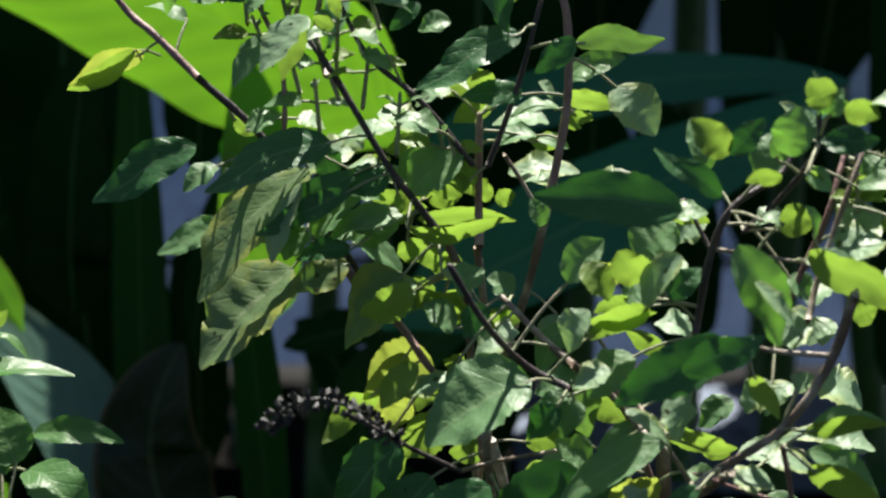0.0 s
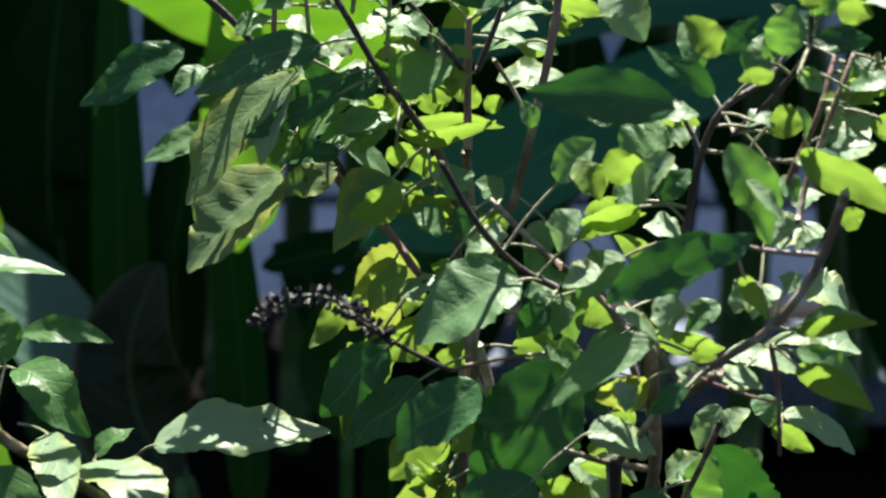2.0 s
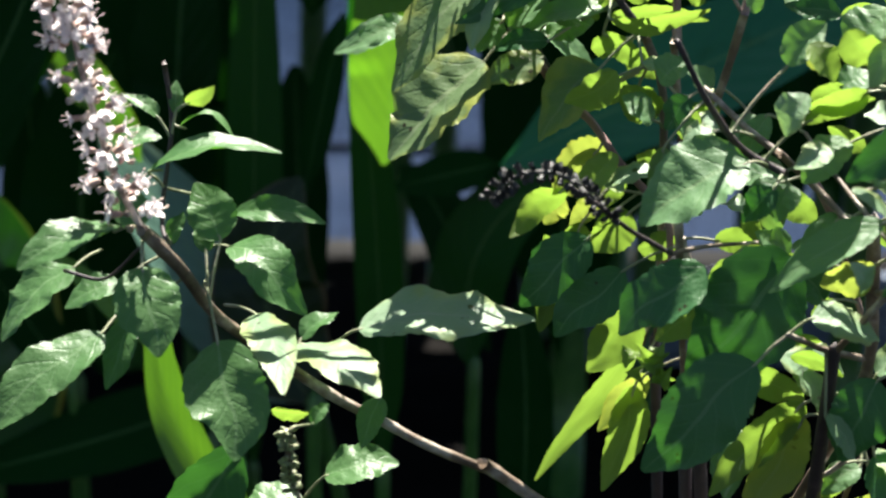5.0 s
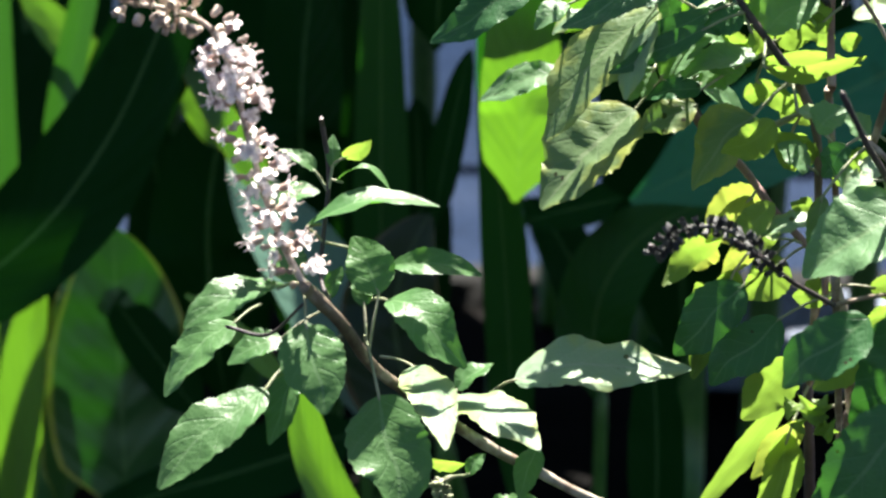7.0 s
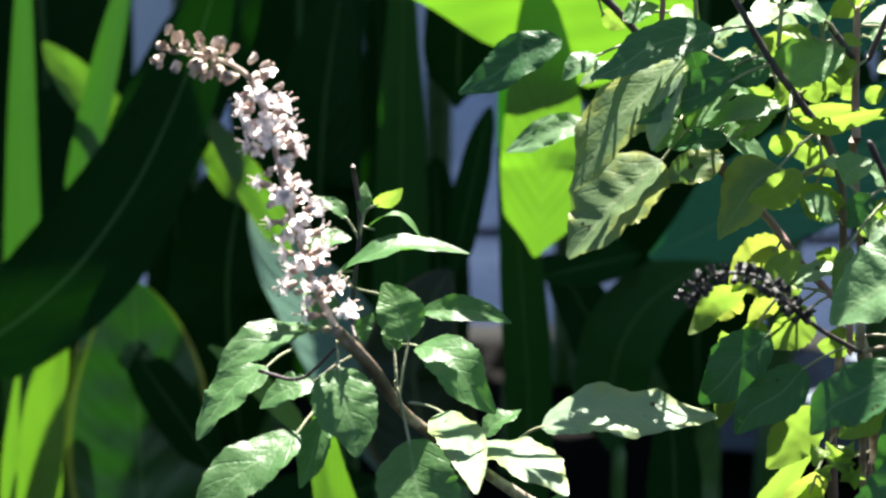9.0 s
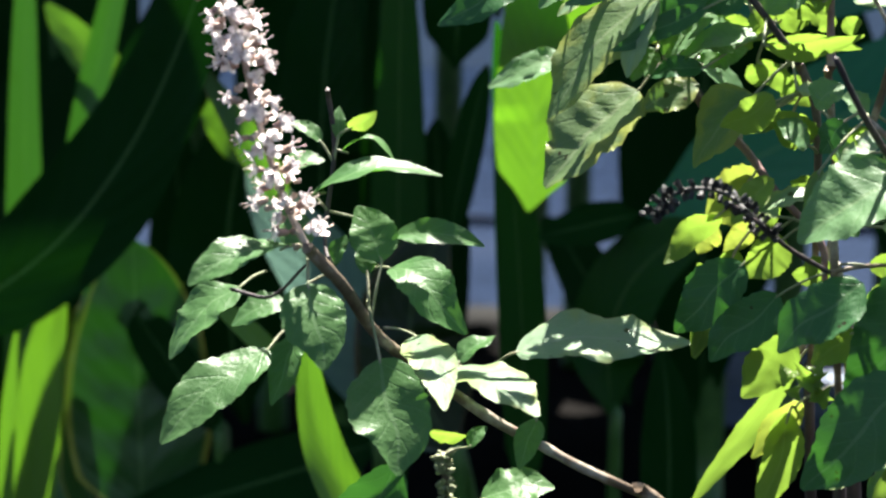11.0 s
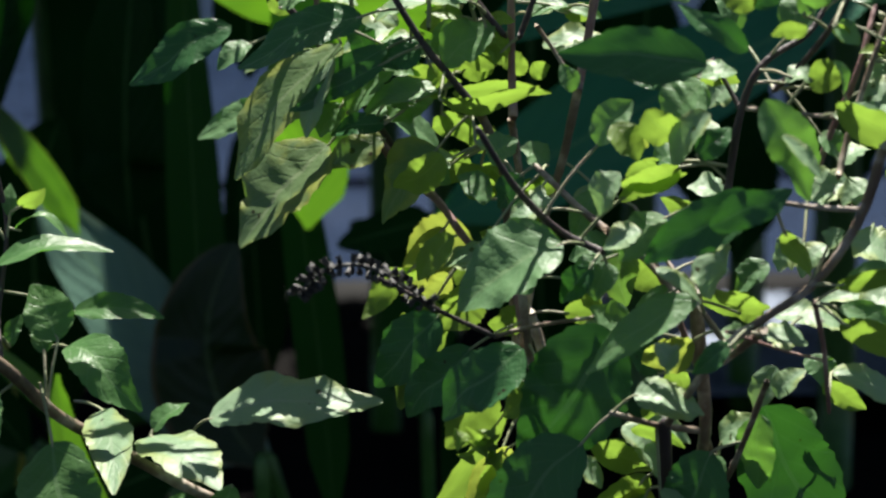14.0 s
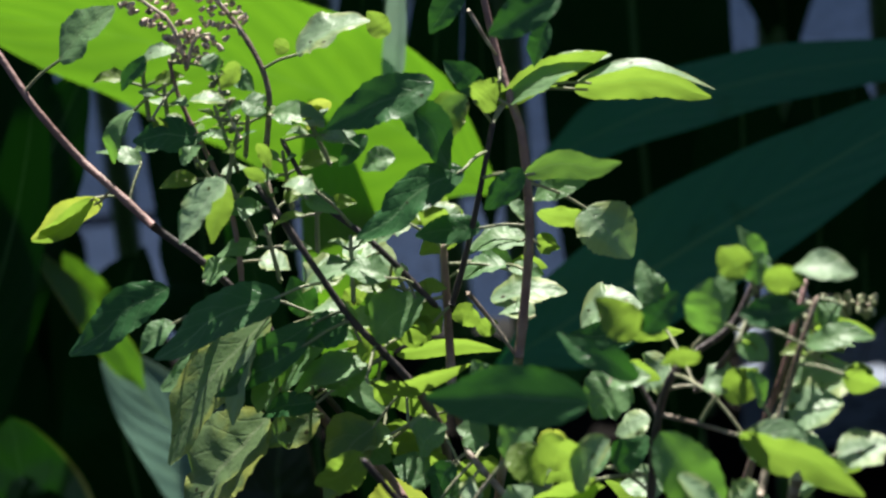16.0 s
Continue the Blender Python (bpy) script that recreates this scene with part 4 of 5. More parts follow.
leaf("worn", (13.90, 47.00, 50.13), (14.96, 47.00, 50.52), 1.61, 54, 0.12, 0.26)
leaf("worn", (12.18, 48.00, 50.73), (12.96, 48.00, 50.83), 0.73, 59, 0.2, 0.23)
leaf("lime", (12.76, 48.00, 50.60), (13.32, 48.00, 51.04), 0.58, -10, -0.07, 0.15)
leaf("lime", (12.89, 45.00, 50.63), (15.17, 45.00, 49.21), 0.84, -25, -0.06, 0.2)
leaf("worn", (14.72, 46.00, 49.76), (15.82, 46.00, 49.89), 1.14, 53, 0.04, 0.16)
leaf("green", (10.52, 50.00, 50.57), (9.64, 50.00, 49.60), 1.50, 46, 0.06, 0.1)
leaf("worn", (11.39, 51.00, 50.46), (10.74, 51.00, 49.78), 1.23, 51, 0.05, 0.22)
leaf("worn", (10.90, 50.00, 49.49), (10.13, 50.00, 49.15), 0.89, 54, 0.05, 0.12)
leaf("green", (2.45, 56.00, 50.81), (3.53, 56.00, 50.15), 1.03, 30, 0.08, 0.24)
leaf("green", (4.59, 55.00, 51.78), (4.03, 55.00, 50.53), 0.89, 26, 0.05, 0.16)
leaf("lime", (5.12, 56.00, 50.84), (5.06, 56.00, 50.26), 0.69, -10, -0.09, 0.24)
leaf("worn", (2.18, 58.00, 51.67), (2.88, 58.00, 51.31), 0.96, 57, 0.12, 0.24)
leaf("deep", (2.01, 57.00, 50.58), (1.70, 57.00, 51.65), 0.84, 25, 0.07, 0.15)
leaf("lime", (4.12, 54.50, 49.37), (5.20, 54.50, 48.36), 0.64, -25, -0.08, 0.24)
leaf("green", (3.67, 55.00, 49.83), (2.48, 55.00, 49.48), 0.87, 48, 0.14, 0.11)
leaf("green", (2.96, 55.50, 49.44), (1.90, 55.50, 49.07), 0.76, 46, 0.06, 0.12)
leaf("lime", (4.70, 57.00, 51.57), (3.51, 57.00, 51.36), 0.72, -22, -0.06, 0.17)
leaf("lime", (3.00, 57.00, 50.81), (3.63, 57.00, 51.21), 0.54, -18, -0.1, 0.13)
leaf("worn", (3.47, 53.00, 54.53), (2.69, 53.00, 54.73), 0.71, 54, 0.2, 0.08)
leaf("lime", (2.30, 53.00, 54.90), (1.80, 53.00, 55.21), 0.38, -18, -0.08, 0.15)
leaf("green", (5.24, 54.00, 55.01), (4.41, 54.00, 54.80), 0.70, 36, 0.1, 0.25)
leaf("deep", (4.45, 55.00, 55.44), (3.67, 55.00, 54.74), 0.51, 14, 0.11, 0.17)
leaf("worn", (3.44, 55.00, 55.73), (2.41, 55.00, 55.86), 0.85, 59, 0.25, 0.19)
leaf("yellowing", (3.45, 56.00, 56.19), (2.48, 56.00, 55.78), 0.47, -20, -0.2, 0.2)
leaf("green", (2.97, 54.00, 54.23), (3.74, 54.00, 53.76), 0.64, 41, 0.05, 0.24)
leaf("lime", (2.21, 53.00, 55.78), (2.47, 53.00, 55.15), 0.35, -18, -0.12, 0.24)
leaf("green", (1.21, 53.00, 57.92), (1.49, 53.00, 57.50), 0.52, 41, 0.12, 0.15)
leaf("lime", (1.99, 53.00, 57.72), (1.50, 53.00, 57.10), 0.43, -12, -0.08, 0.1)
leaf("worn", (0.28, 54.00, 58.00), (-0.56, 54.00, 57.87), 0.63, 54, 0.1, 0.09)
leaf("lime", (-0.78, 55.00, 56.29), (-0.40, 55.00, 55.91), 0.34, -18, -0.05, 0.12)
leaf("green", (0.05, 54.00, 55.29), (0.66, 54.00, 55.66), 0.58, 42, 0.06, 0.14)
leaf("worn", (0.38, 54.00, 56.70), (1.34, 54.00, 56.65), 0.65, 61, 0.2, 0.09)
leaf("green", (1.76, 54.00, 56.65), (2.27, 54.00, 56.34), 0.82, 46, 0.04, 0.11)
leaf("deep", (7.00, 56.00, 58.64), (6.07, 56.00, 57.63), 0.77, 15, 0.05, 0.15)
leaf("lime", (4.43, 60.00, 57.27), (3.90, 60.00, 57.91), 0.66, -15, -0.04, 0.24)

# middle of the bush
leaf("worn", (1.17, 60.00, 50.38), (2.66, 60.00, 51.09), 1.64, 55, 0.12, 0.19)
leaf("worn", (3.32, 56.00, 52.47), (4.63, 56.00, 51.86), 1.43, 57, 0.12, 0.14)
leaf("worn", (6.43, 55.00, 52.75), (5.34, 55.00, 53.43), 1.22, 51, 0.15, 0.23)
leaf("lime", (6.38, 55.50, 52.85), (5.33, 55.50, 52.29), 0.67, -24, -0.14, 0.16)
leaf("worn", (6.50, 56.00, 51.75), (7.52, 56.00, 51.84), 1.20, 59, 0.14, 0.17)
leaf("lime", (7.41, 56.00, 51.75), (8.37, 56.00, 51.63), 0.53, -30, -0.1, 0.1)
leaf("lime", (4.77, 56.00, 50.71), (4.08, 56.00, 50.27), 0.58, -18, -0.07, 0.23)
leaf("deep", (3.64, 54.00, 51.18), (2.50, 54.00, 50.67), 0.97, 20, 0.06, 0.08)
leaf("deep", (2.81, 54.00, 51.13), (0.76, 54.00, 49.99), 0.70, 8, 0.14, 0.18)
leaf("lime", (1.62, 55.50, 50.22), (0.53, 55.50, 49.59), 0.75, -20, -0.05, 0.18)
leaf("lime", (3.25, 56.00, 50.30), (4.09, 56.00, 49.56), 0.91, -16, -0.04, 0.18)
leaf("green", (4.11, 54.00, 50.07), (2.07, 54.00, 49.36), 1.12, 48, 0.12, 0.26)
leaf("deep", (2.67, 54.00, 49.16), (1.24, 54.00, 48.88), 0.63, 18, 0.13, 0.21)
leaf("spotted", (2.60, 54.50, 48.69), (1.13, 54.50, 47.95), 0.99, 22, 0.07, 0.15)
leaf("worn", (4.39, 54.00, 48.24), (3.39, 54.00, 47.85), 1.09, 57, 0.14, 0.11)
leaf("lime", (4.88, 55.00, 48.84), (5.59, 55.00, 48.13), 0.79, -15, -0.12, 0.18)
leaf("green", (7.89, 48.00, 49.38), (8.71, 48.00, 50.40), 1.05, 40, 0.12, 0.14)
leaf("yellowing", (8.61, 49.00, 49.65), (9.12, 49.00, 49.15), 0.60, -18, -0.06, 0.23)
leaf("lime", (10.23, 49.00, 50.97), (11.26, 49.00, 50.64), 0.65, -38, -0.15, 0.23)
leaf("deep", (11.03, 45.30, 51.78), (9.53, 45.30, 52.81), 0.58, 6, 0.08, 0.23)
leaf("lime", (11.14, 45.30, 52.67), (10.31, 45.30, 53.45), 0.76, 4, 0.12, 0.21)
leaf("deep", (11.18, 45.30, 52.69), (11.92, 45.30, 53.46), 0.58, 10, 0.06, 0.17)
leaf("deep", (13.15, 45.00, 52.91), (14.33, 45.00, 53.04), 0.66, 20, 0.06, 0.16)
leaf("lime", (12.26, 45.00, 52.25), (11.49, 45.00, 52.13), 0.39, -22, -0.14, 0.15)
leaf("green", (13.00, 46.00, 52.25), (13.52, 46.00, 51.78), 0.63, 32, 0.06, 0.12)
leaf("lime", (12.96, 46.00, 52.18), (13.38, 46.00, 51.85), 0.34, -30, -0.06, 0.12)
leaf("worn", (12.17, 47.00, 50.99), (12.68, 47.00, 50.85), 0.55, 54, 0.2, 0.19)
leaf("lime", (12.56, 47.00, 50.90), (13.40, 47.00, 51.08), 0.77, -8, -0.1, 0.24)
leaf("worn", (14.34, 49.00, 49.96), (15.32, 49.00, 50.62), 1.36, 53, 0.12, 0.17)
leaf("green", (11.36, 45.00, 50.76), (12.34, 45.00, 48.54), 1.15, 18, 0.05, 0.22)
leaf("worn", (11.66, 44.50, 50.03), (12.53, 44.50, 49.09), 0.59, 49, 0.05, 0.2)
leaf("worn", (8.41, 48.00, 48.74), (7.95, 48.00, 47.73), 1.06, 49, 0.13, 0.22)
leaf("lime", (9.44, 49.00, 48.79), (8.59, 49.00, 48.49), 0.46, -24, -0.12, 0.17)
leaf("worn", (8.79, 46.50, 47.64), (7.94, 46.50, 47.25), 0.94, 55, 0.06, 0.22)
leaf("lime", (10.40, 51.20, 45.05), (11.94, 51.20, 44.53), 0.58, -30, -0.05, 0.14)
leaf("deep", (7.69, 47.50, 46.63), (7.00, 47.50, 45.79), 0.71, 16, 0.12, 0.25)
leaf("worn", (10.34, 49.00, 46.42), (11.03, 49.00, 47.00), 0.94, 53, 0.15, 0.15)
leaf("green", (12.21, 51.00, 45.89), (11.38, 51.00, 45.20), 0.82, 38, 0.08, 0.25)
leaf("lime", (12.90, 45.00, 46.64), (14.75, 45.00, 46.80), 0.53, -34, -0.1, 0.21)
leaf("lime", (13.02, 45.00, 45.84), (14.77, 45.00, 44.79), 0.76, -28, -0.08, 0.11)
leaf("worn", (12.42, 47.00, 45.45), (13.59, 47.00, 45.08), 0.95, 57, 0.14, 0.1)
leaf("worn", (13.88, 49.00, 46.80), (15.00, 49.00, 46.18), 1.65, 53, 0.15, 0.11)
leaf("worn", (14.09, 49.00, 45.14), (15.35, 49.00, 45.14), 1.38, 55, 0.13, 0.23)
leaf("worn", (12.95, 55.00, 42.19), (12.38, 55.00, 40.94), 0.93, 41, 0.05, 0.23)
leaf("worn", (12.83, 54.00, 41.60), (13.59, 54.00, 42.36), 0.85, 51, 0.14, 0.2)
leaf("worn", (8.62, 47.00, 43.68), (10.24, 47.00, 43.19), 1.44, 53, 0.08, 0.18)
leaf("worn", (13.32, 48.00, 43.89), (15.09, 48.00, 42.93), 1.20, 53, 0.12, 0.1)
leaf("lime", (13.30, 49.00, 43.38), (14.31, 49.00, 42.69), 0.62, -25, -0.04, 0.25)
leaf("deep", (10.09, 44.50, 51.58), (6.93, 44.50, 51.91), 1.22, 14, 0.05, 0.2)
leaf("green", (6.27, 52.00, 46.93), (5.73, 52.00, 47.66), 0.84, 44, 0.09, 0.25)
leaf("green", (6.85, 53.00, 48.14), (6.15, 53.00, 48.60), 0.83, 36, 0.08, 0.24)
leaf("lime", (6.97, 53.00, 47.41), (6.55, 53.00, 47.86), 0.57, -12, -0.12, 0.12)
leaf("green", (7.38, 50.00, 50.38), (7.13, 50.00, 51.06), 0.64, 36, 0.07, 0.13)
leaf("worn", (8.05, 55.00, 50.68), (7.18, 55.00, 50.78), 0.83, 55, 0.15, 0.12)
leaf("lime", (6.47, 56.00, 50.13), (7.00, 56.00, 50.34), 0.54, -25, -0.1, 0.13)
leaf("green", (9.31, 49.00, 48.77), (10.10, 49.00, 49.15), 0.95, 42, 0.08, 0.1)
leaf("deep", (10.18, 48.00, 49.08), (10.96, 48.00, 49.72), 0.73, 18, 0.13, 0.14)
leaf("lime", (8.93, 50.00, 48.43), (9.72, 50.00, 48.00), 0.55, -20, -0.09, 0.19)
leaf("worn", (11.05, 50.00, 47.83), (10.12, 50.00, 47.99), 1.01, 55, 0.1, 0.24)
leaf("green", (7.98, 51.00, 47.82), (7.40, 51.00, 46.57), 0.74, 28, 0.08, 0.25)
leaf("lime", (10.60, 52.00, 46.82), (9.64, 52.00, 47.42), 0.58, -20, -0.09, 0.18)
leaf("green", (5.39, 53.00, 47.30), (4.55, 53.00, 47.91), 0.95, 42, 0.09, 0.08)
leaf("worn", (5.02, 53.00, 48.77), (5.71, 53.00, 48.17), 0.78, 54, 0.2, 0.16)
leaf("green", (3.47, 54.00, 48.02), (4.33, 54.00, 47.55), 0.79, 38, 0.12, 0.11)
leaf("deep", (6.17, 52.00, 48.08), (5.58, 52.00, 47.23), 0.72, 16, 0.09, 0.21)
leaf("yellowing", (4.74, 56.00, 45.87), (3.02, 56.00, 44.97), 1.80, -8, -0.12, 0.18)
leaf("yellowing", (3.39, 57.00, 44.55), (2.88, 57.00, 43.75), 0.84, -8, -0.07, 0.17)
leaf("worn", (6.56, 50.00, 47.53), (5.80, 50.00, 47.13), 0.84, 54, 0.15, 0.18)
leaf("lime", (6.26, 54.00, 43.88), (5.22, 54.00, 43.75), 0.82, -18, -0.12, 0.1)
leaf("green", (8.08, 49.00, 46.50), (7.26, 49.00, 45.83), 0.70, 36, 0.1, 0.12)
leaf("lime", (7.77, 52.00, 45.15), (8.03, 52.00, 44.41), 0.47, -15, -0.07, 0.22)
leaf("worn", (8.31, 53.00, 43.97), (7.58, 53.00, 43.39), 0.77, 53, 0.09, 0.18)
leaf("lime", (7.87, 54.00, 43.39), (7.12, 54.00, 43.02), 0.67, -20, -0.12, 0.24)
leaf("lime", (8.98, 50.00, 44.54), (8.14, 50.00, 43.56), 0.65, -10, -0.08, 0.19)
leaf("worn", (14.50, 50.00, 48.02), (13.84, 50.00, 47.49), 0.96, 53, 0.09, 0.17)
leaf("lime", (14.89, 50.00, 48.15), (15.48, 50.00, 48.40), 0.62, -22, -0.11, 0.16)
leaf("worn", (13.71, 50.00, 48.58), (14.50, 50.00, 48.83), 1.01, 55, 0.09, 0.17)
leaf("green", (12.98, 48.00, 49.53), (13.48, 48.00, 49.00), 0.75, 36, 0.13, 0.21)
leaf("worn", (12.62, 47.00, 48.20), (13.37, 47.00, 48.57), 1.29, 51, 0.1, 0.24)
leaf("lime", (11.91, 46.00, 47.69), (12.52, 46.00, 46.66), 0.46, -14, -0.13, 0.13)
leaf("worn", (12.89, 46.00, 47.29), (13.26, 46.00, 47.66), 0.63, 51, 0.1, 0.25)
leaf("lime", (14.48, 48.00, 51.80), (15.08, 48.00, 51.27), 0.61, -24, -0.12, 0.1)
leaf("green", (15.08, 48.00, 52.29), (14.54, 48.00, 51.93), 0.67, 42, 0.05, 0.16)

# upper branch that leans over the cannas
leaf("deep", (2.22, 53.50, 52.00), (-0.97, 53.00, 50.79), 1.38, 34, 0.06, 0.09)
leaf("deep", (-1.68, 57.50, 51.47), (-4.48, 57.10, 49.94), 1.29, 22, 0.06, 0.12)
leaf("spotted", (1.52, 55.00, 51.17), (-1.32, 54.20, 47.73), 2.23, 46, 0.06, 0.09)
leaf("deep", (2.73, 53.50, 50.79), (0.25, 53.50, 49.60), 0.64, 6, 0.06, 0.2)
leaf("spotted", (1.06, 55.50, 48.41), (-1.39, 55.00, 45.77), 3.20, 48, 0.06, 0.22)
leaf("green", (-0.56, 60.50, 48.71), (-3.20, 60.50, 47.93), 1.40, 50, 0.08, 0.24)
leaf("spotted", (4.02, 53.90, 48.50), (2.52, 53.90, 46.54), 1.83, 44, 0.08, 0.11)
leaf("worn", (4.34, 54.50, 47.97), (3.52, 54.50, 47.26), 1.03, 51, 0.2, 0.21)
leaf("lime", (5.12, 55.00, 47.87), (5.54, 55.00, 47.10), 0.67, -12, -0.13, 0.25)
leaf("worn", (2.55, 55.00, 51.15), (3.69, 55.00, 50.96), 0.89, 59, 0.14, 0.12)
leaf("worn", (3.37, 55.00, 50.86), (4.44, 55.00, 50.67), 0.97, 55, 0.12, 0.25)
leaf("worn", (3.79, 55.00, 52.20), (2.39, 55.00, 51.68), 1.02, 59, 0.12, 0.15)
leaf("green", (1.65, 54.50, 49.38), (2.93, 54.50, 50.44), 1.09, 42, 0.09, 0.26)
leaf("green", (2.70, 55.00, 49.15), (3.89, 55.00, 49.62), 1.28, 42, 0.12, 0.11)
leaf("lime", (3.65, 56.00, 50.01), (4.63, 56.00, 49.97), 0.53, -28, -0.1, 0.16)
leaf("green", (4.24, 54.00, 50.63), (5.57, 54.00, 51.69), 1.43, 36, 0.09, 0.14)
leaf("lime", (4.64, 55.00, 50.34), (5.65, 55.00, 50.84), 0.81, -15, -0.06, 0.14)
leaf("lime", (4.38, 56.00, 49.66), (7.04, 56.00, 49.61), 0.61, -40, -0.1, 0.21)
leaf("worn", (0.05, 56.00, 50.86), (-1.18, 56.00, 50.33), 0.87, 55, 0.14, 0.08)
leaf("green", (0.78, 55.50, 49.69), (-0.71, 55.50, 49.21), 0.82, 36, 0.1, 0.16)
leaf("worn", (1.44, 53.60, 50.94), (0.69, 53.20, 48.95), 1.06, 53, 0.05, 0.08)
leaf("green", (1.50, 55.00, 49.54), (0.86, 55.00, 48.70), 1.01, 36, 0.07, 0.19)
leaf("worn", (1.17, 56.00, 52.35), (1.93, 56.00, 52.06), 0.92, 57, 0.09, 0.09)
leaf("lime", (-0.60, 57.00, 52.26), (0.03, 57.00, 51.81), 0.53, -15, -0.14, 0.22)
leaf("deep", (4.80, 53.00, 43.38), (3.06, 53.00, 41.56), 1.32, 18, 0.06, 0.25)
leaf("green", (5.37, 50.00, 46.31), (6.36, 50.00, 45.49), 1.36, 40, 0.05, 0.13)
leaf("lime", (4.98, 54.00, 44.73), (3.99, 54.00, 43.65), 1.15, -12, -0.04, 0.22)
leaf("worn", (5.38, 52.00, 46.19), (4.13, 52.00, 45.73), 1.02, 57, 0.1, 0.13)
leaf("spotted", (5.48, 51.00, 46.96), (5.29, 51.00, 45.25), 0.62, 10, 0.05, 0.16)
leaf("lime", (5.65, 54.00, 46.10), (5.06, 54.00, 46.24), 0.51, -20, -0.13, 0.23)
leaf("lime", (6.68, 52.00, 42.71), (5.58, 52.00, 41.79), 0.94, -8, -0.07, 0.11)

# lower and outer leaves
leaf("green", (7.06, 47.40, 47.22), (4.61, 47.40, 45.70), 2.31, 46, 0.08, 0.25)
leaf("spotted", (8.59, 54.00, 46.08), (8.86, 54.00, 44.17), 1.04, 2, 0.1, 0.21)
leaf("lime", (8.94, 54.00, 45.33), (9.92, 54.00, 44.57), 0.80, -12, -0.05, 0.09)
leaf("green", (8.34, 50.00, 46.60), (7.27, 50.00, 46.29), 0.95, 40, 0.11, 0.16)
leaf("worn", (7.22, 52.00, 45.39), (8.08, 52.00, 45.01), 0.82, 55, 0.15, 0.09)
leaf("lime", (6.11, 53.00, 47.73), (6.66, 53.00, 46.68), 0.96, -5, -0.12, 0.1)
leaf("worn", (6.37, 51.00, 47.49), (6.92, 51.00, 47.61), 0.98, 51, 0.13, 0.09)
leaf("green", (9.47, 48.00, 47.66), (8.40, 48.00, 46.66), 1.17, 42, 0.13, 0.16)
leaf("lime", (8.37, 48.00, 48.07), (9.95, 48.00, 48.69), 0.49, -28, -0.1, 0.14)
leaf("deep", (11.02, 44.50, 48.83), (8.73, 44.50, 47.33), 1.14, 14, 0.05, 0.18)
leaf("deep", (10.09, 44.00, 48.19), (11.82, 44.00, 48.96), 0.78, 6, 0.13, 0.13)
leaf("worn", (9.93, 45.60, 47.19), (10.27, 45.60, 46.25), 1.10, 39, 0.15, 0.1)
leaf("worn", (9.03, 45.40, 47.01), (10.02, 45.40, 46.20), 0.52, 47, 0.12, 0.17)
leaf("worn", (12.50, 47.00, 47.26), (11.92, 47.00, 46.55), 1.08, 51, 0.12, 0.12)
leaf("green", (10.06, 46.50, 46.07), (7.53, 46.50, 44.38), 1.06, 40, 0.08, 0.1)
leaf("deep", (8.38, 48.00, 44.83), (5.95, 48.00, 42.03), 2.50, 4, 0.05, 0.11)
leaf("deep", (7.42, 47.00, 42.58), (4.91, 47.00, 39.89), 1.87, 9, 0.06, 0.09)
leaf("deep", (6.10, 47.00, 44.85), (4.21, 47.00, 43.17), 1.45, 26, 0.1, 0.12)
leaf("deep", (3.94, 54.00, 44.02), (2.19, 54.00, 42.10), 1.49, 16, 0.07, 0.13)
leaf("lime", (3.69, 55.00, 44.00), (2.77, 55.00, 41.18), 1.05, -10, -0.12, 0.13)
leaf("lime", (3.80, 55.00, 44.21), (2.73, 55.00, 41.23), 1.16, -8, -0.09, 0.11)
leaf("lime", (3.27, 54.50, 45.23), (1.86, 54.50, 43.85), 0.77, -14, -0.25, 0.14)
leaf("yellowing", (4.12, 54.50, 46.28), (2.95, 54.50, 45.04), 0.78, -18, -0.04, 0.13)
leaf("lime", (5.30, 54.00, 42.04), (4.03, 54.00, 40.37), 1.32, -8, -0.04, 0.21)
leaf("lime", (5.64, 56.00, 40.83), (2.84, 56.00, 36.64), 0.73, -22, -0.06, 0.18)
leaf("lime", (5.42, 55.00, 39.74), (4.63, 55.00, 36.71), 1.15, -10, -0.06, 0.17)
leaf("yellowing", (5.72, 55.00, 40.07), (4.45, 55.00, 38.42), 0.80, -8, -0.13, 0.1)
leaf("lime", (9.15, 50.00, 40.81), (6.90, 50.00, 38.32), 1.03, -3, -0.1, 0.23)
leaf("worn", (7.68, 50.50, 39.55), (7.37, 50.50, 38.13), 0.57, 37, 0.08, 0.17)
leaf("yellowing", (9.16, 50.00, 40.44), (7.92, 50.00, 37.44), 1.32, -10, -0.12, 0.15)
leaf("worn", (7.36, 51.00, 40.97), (8.03, 51.00, 40.16), 0.74, 45, 0.09, 0.2)
leaf("worn", (8.54, 50.50, 41.94), (9.38, 50.50, 40.87), 1.12, 47, 0.14, 0.14)
leaf("lime", (8.73, 50.00, 42.00), (10.05, 50.00, 41.49), 0.49, -30, -0.22, 0.23)
leaf("worn", (9.07, 50.00, 41.60), (9.55, 50.00, 40.56), 0.79, 43, 0.11, 0.19)
leaf("deep", (10.55, 48.30, 41.90), (9.78, 48.30, 39.86), 1.50, 13, 0.08, 0.15)
leaf("worn", (9.29, 48.00, 41.09), (10.04, 48.00, 40.00), 0.81, 47, 0.07, 0.09)
leaf("deep", (11.97, 50.00, 42.52), (13.61, 50.00, 38.50), 2.35, -4, -0.05, 0.1)
leaf("green", (11.86, 49.50, 42.46), (11.78, 49.50, 40.57), 1.05, 34, 0.05, 0.21)
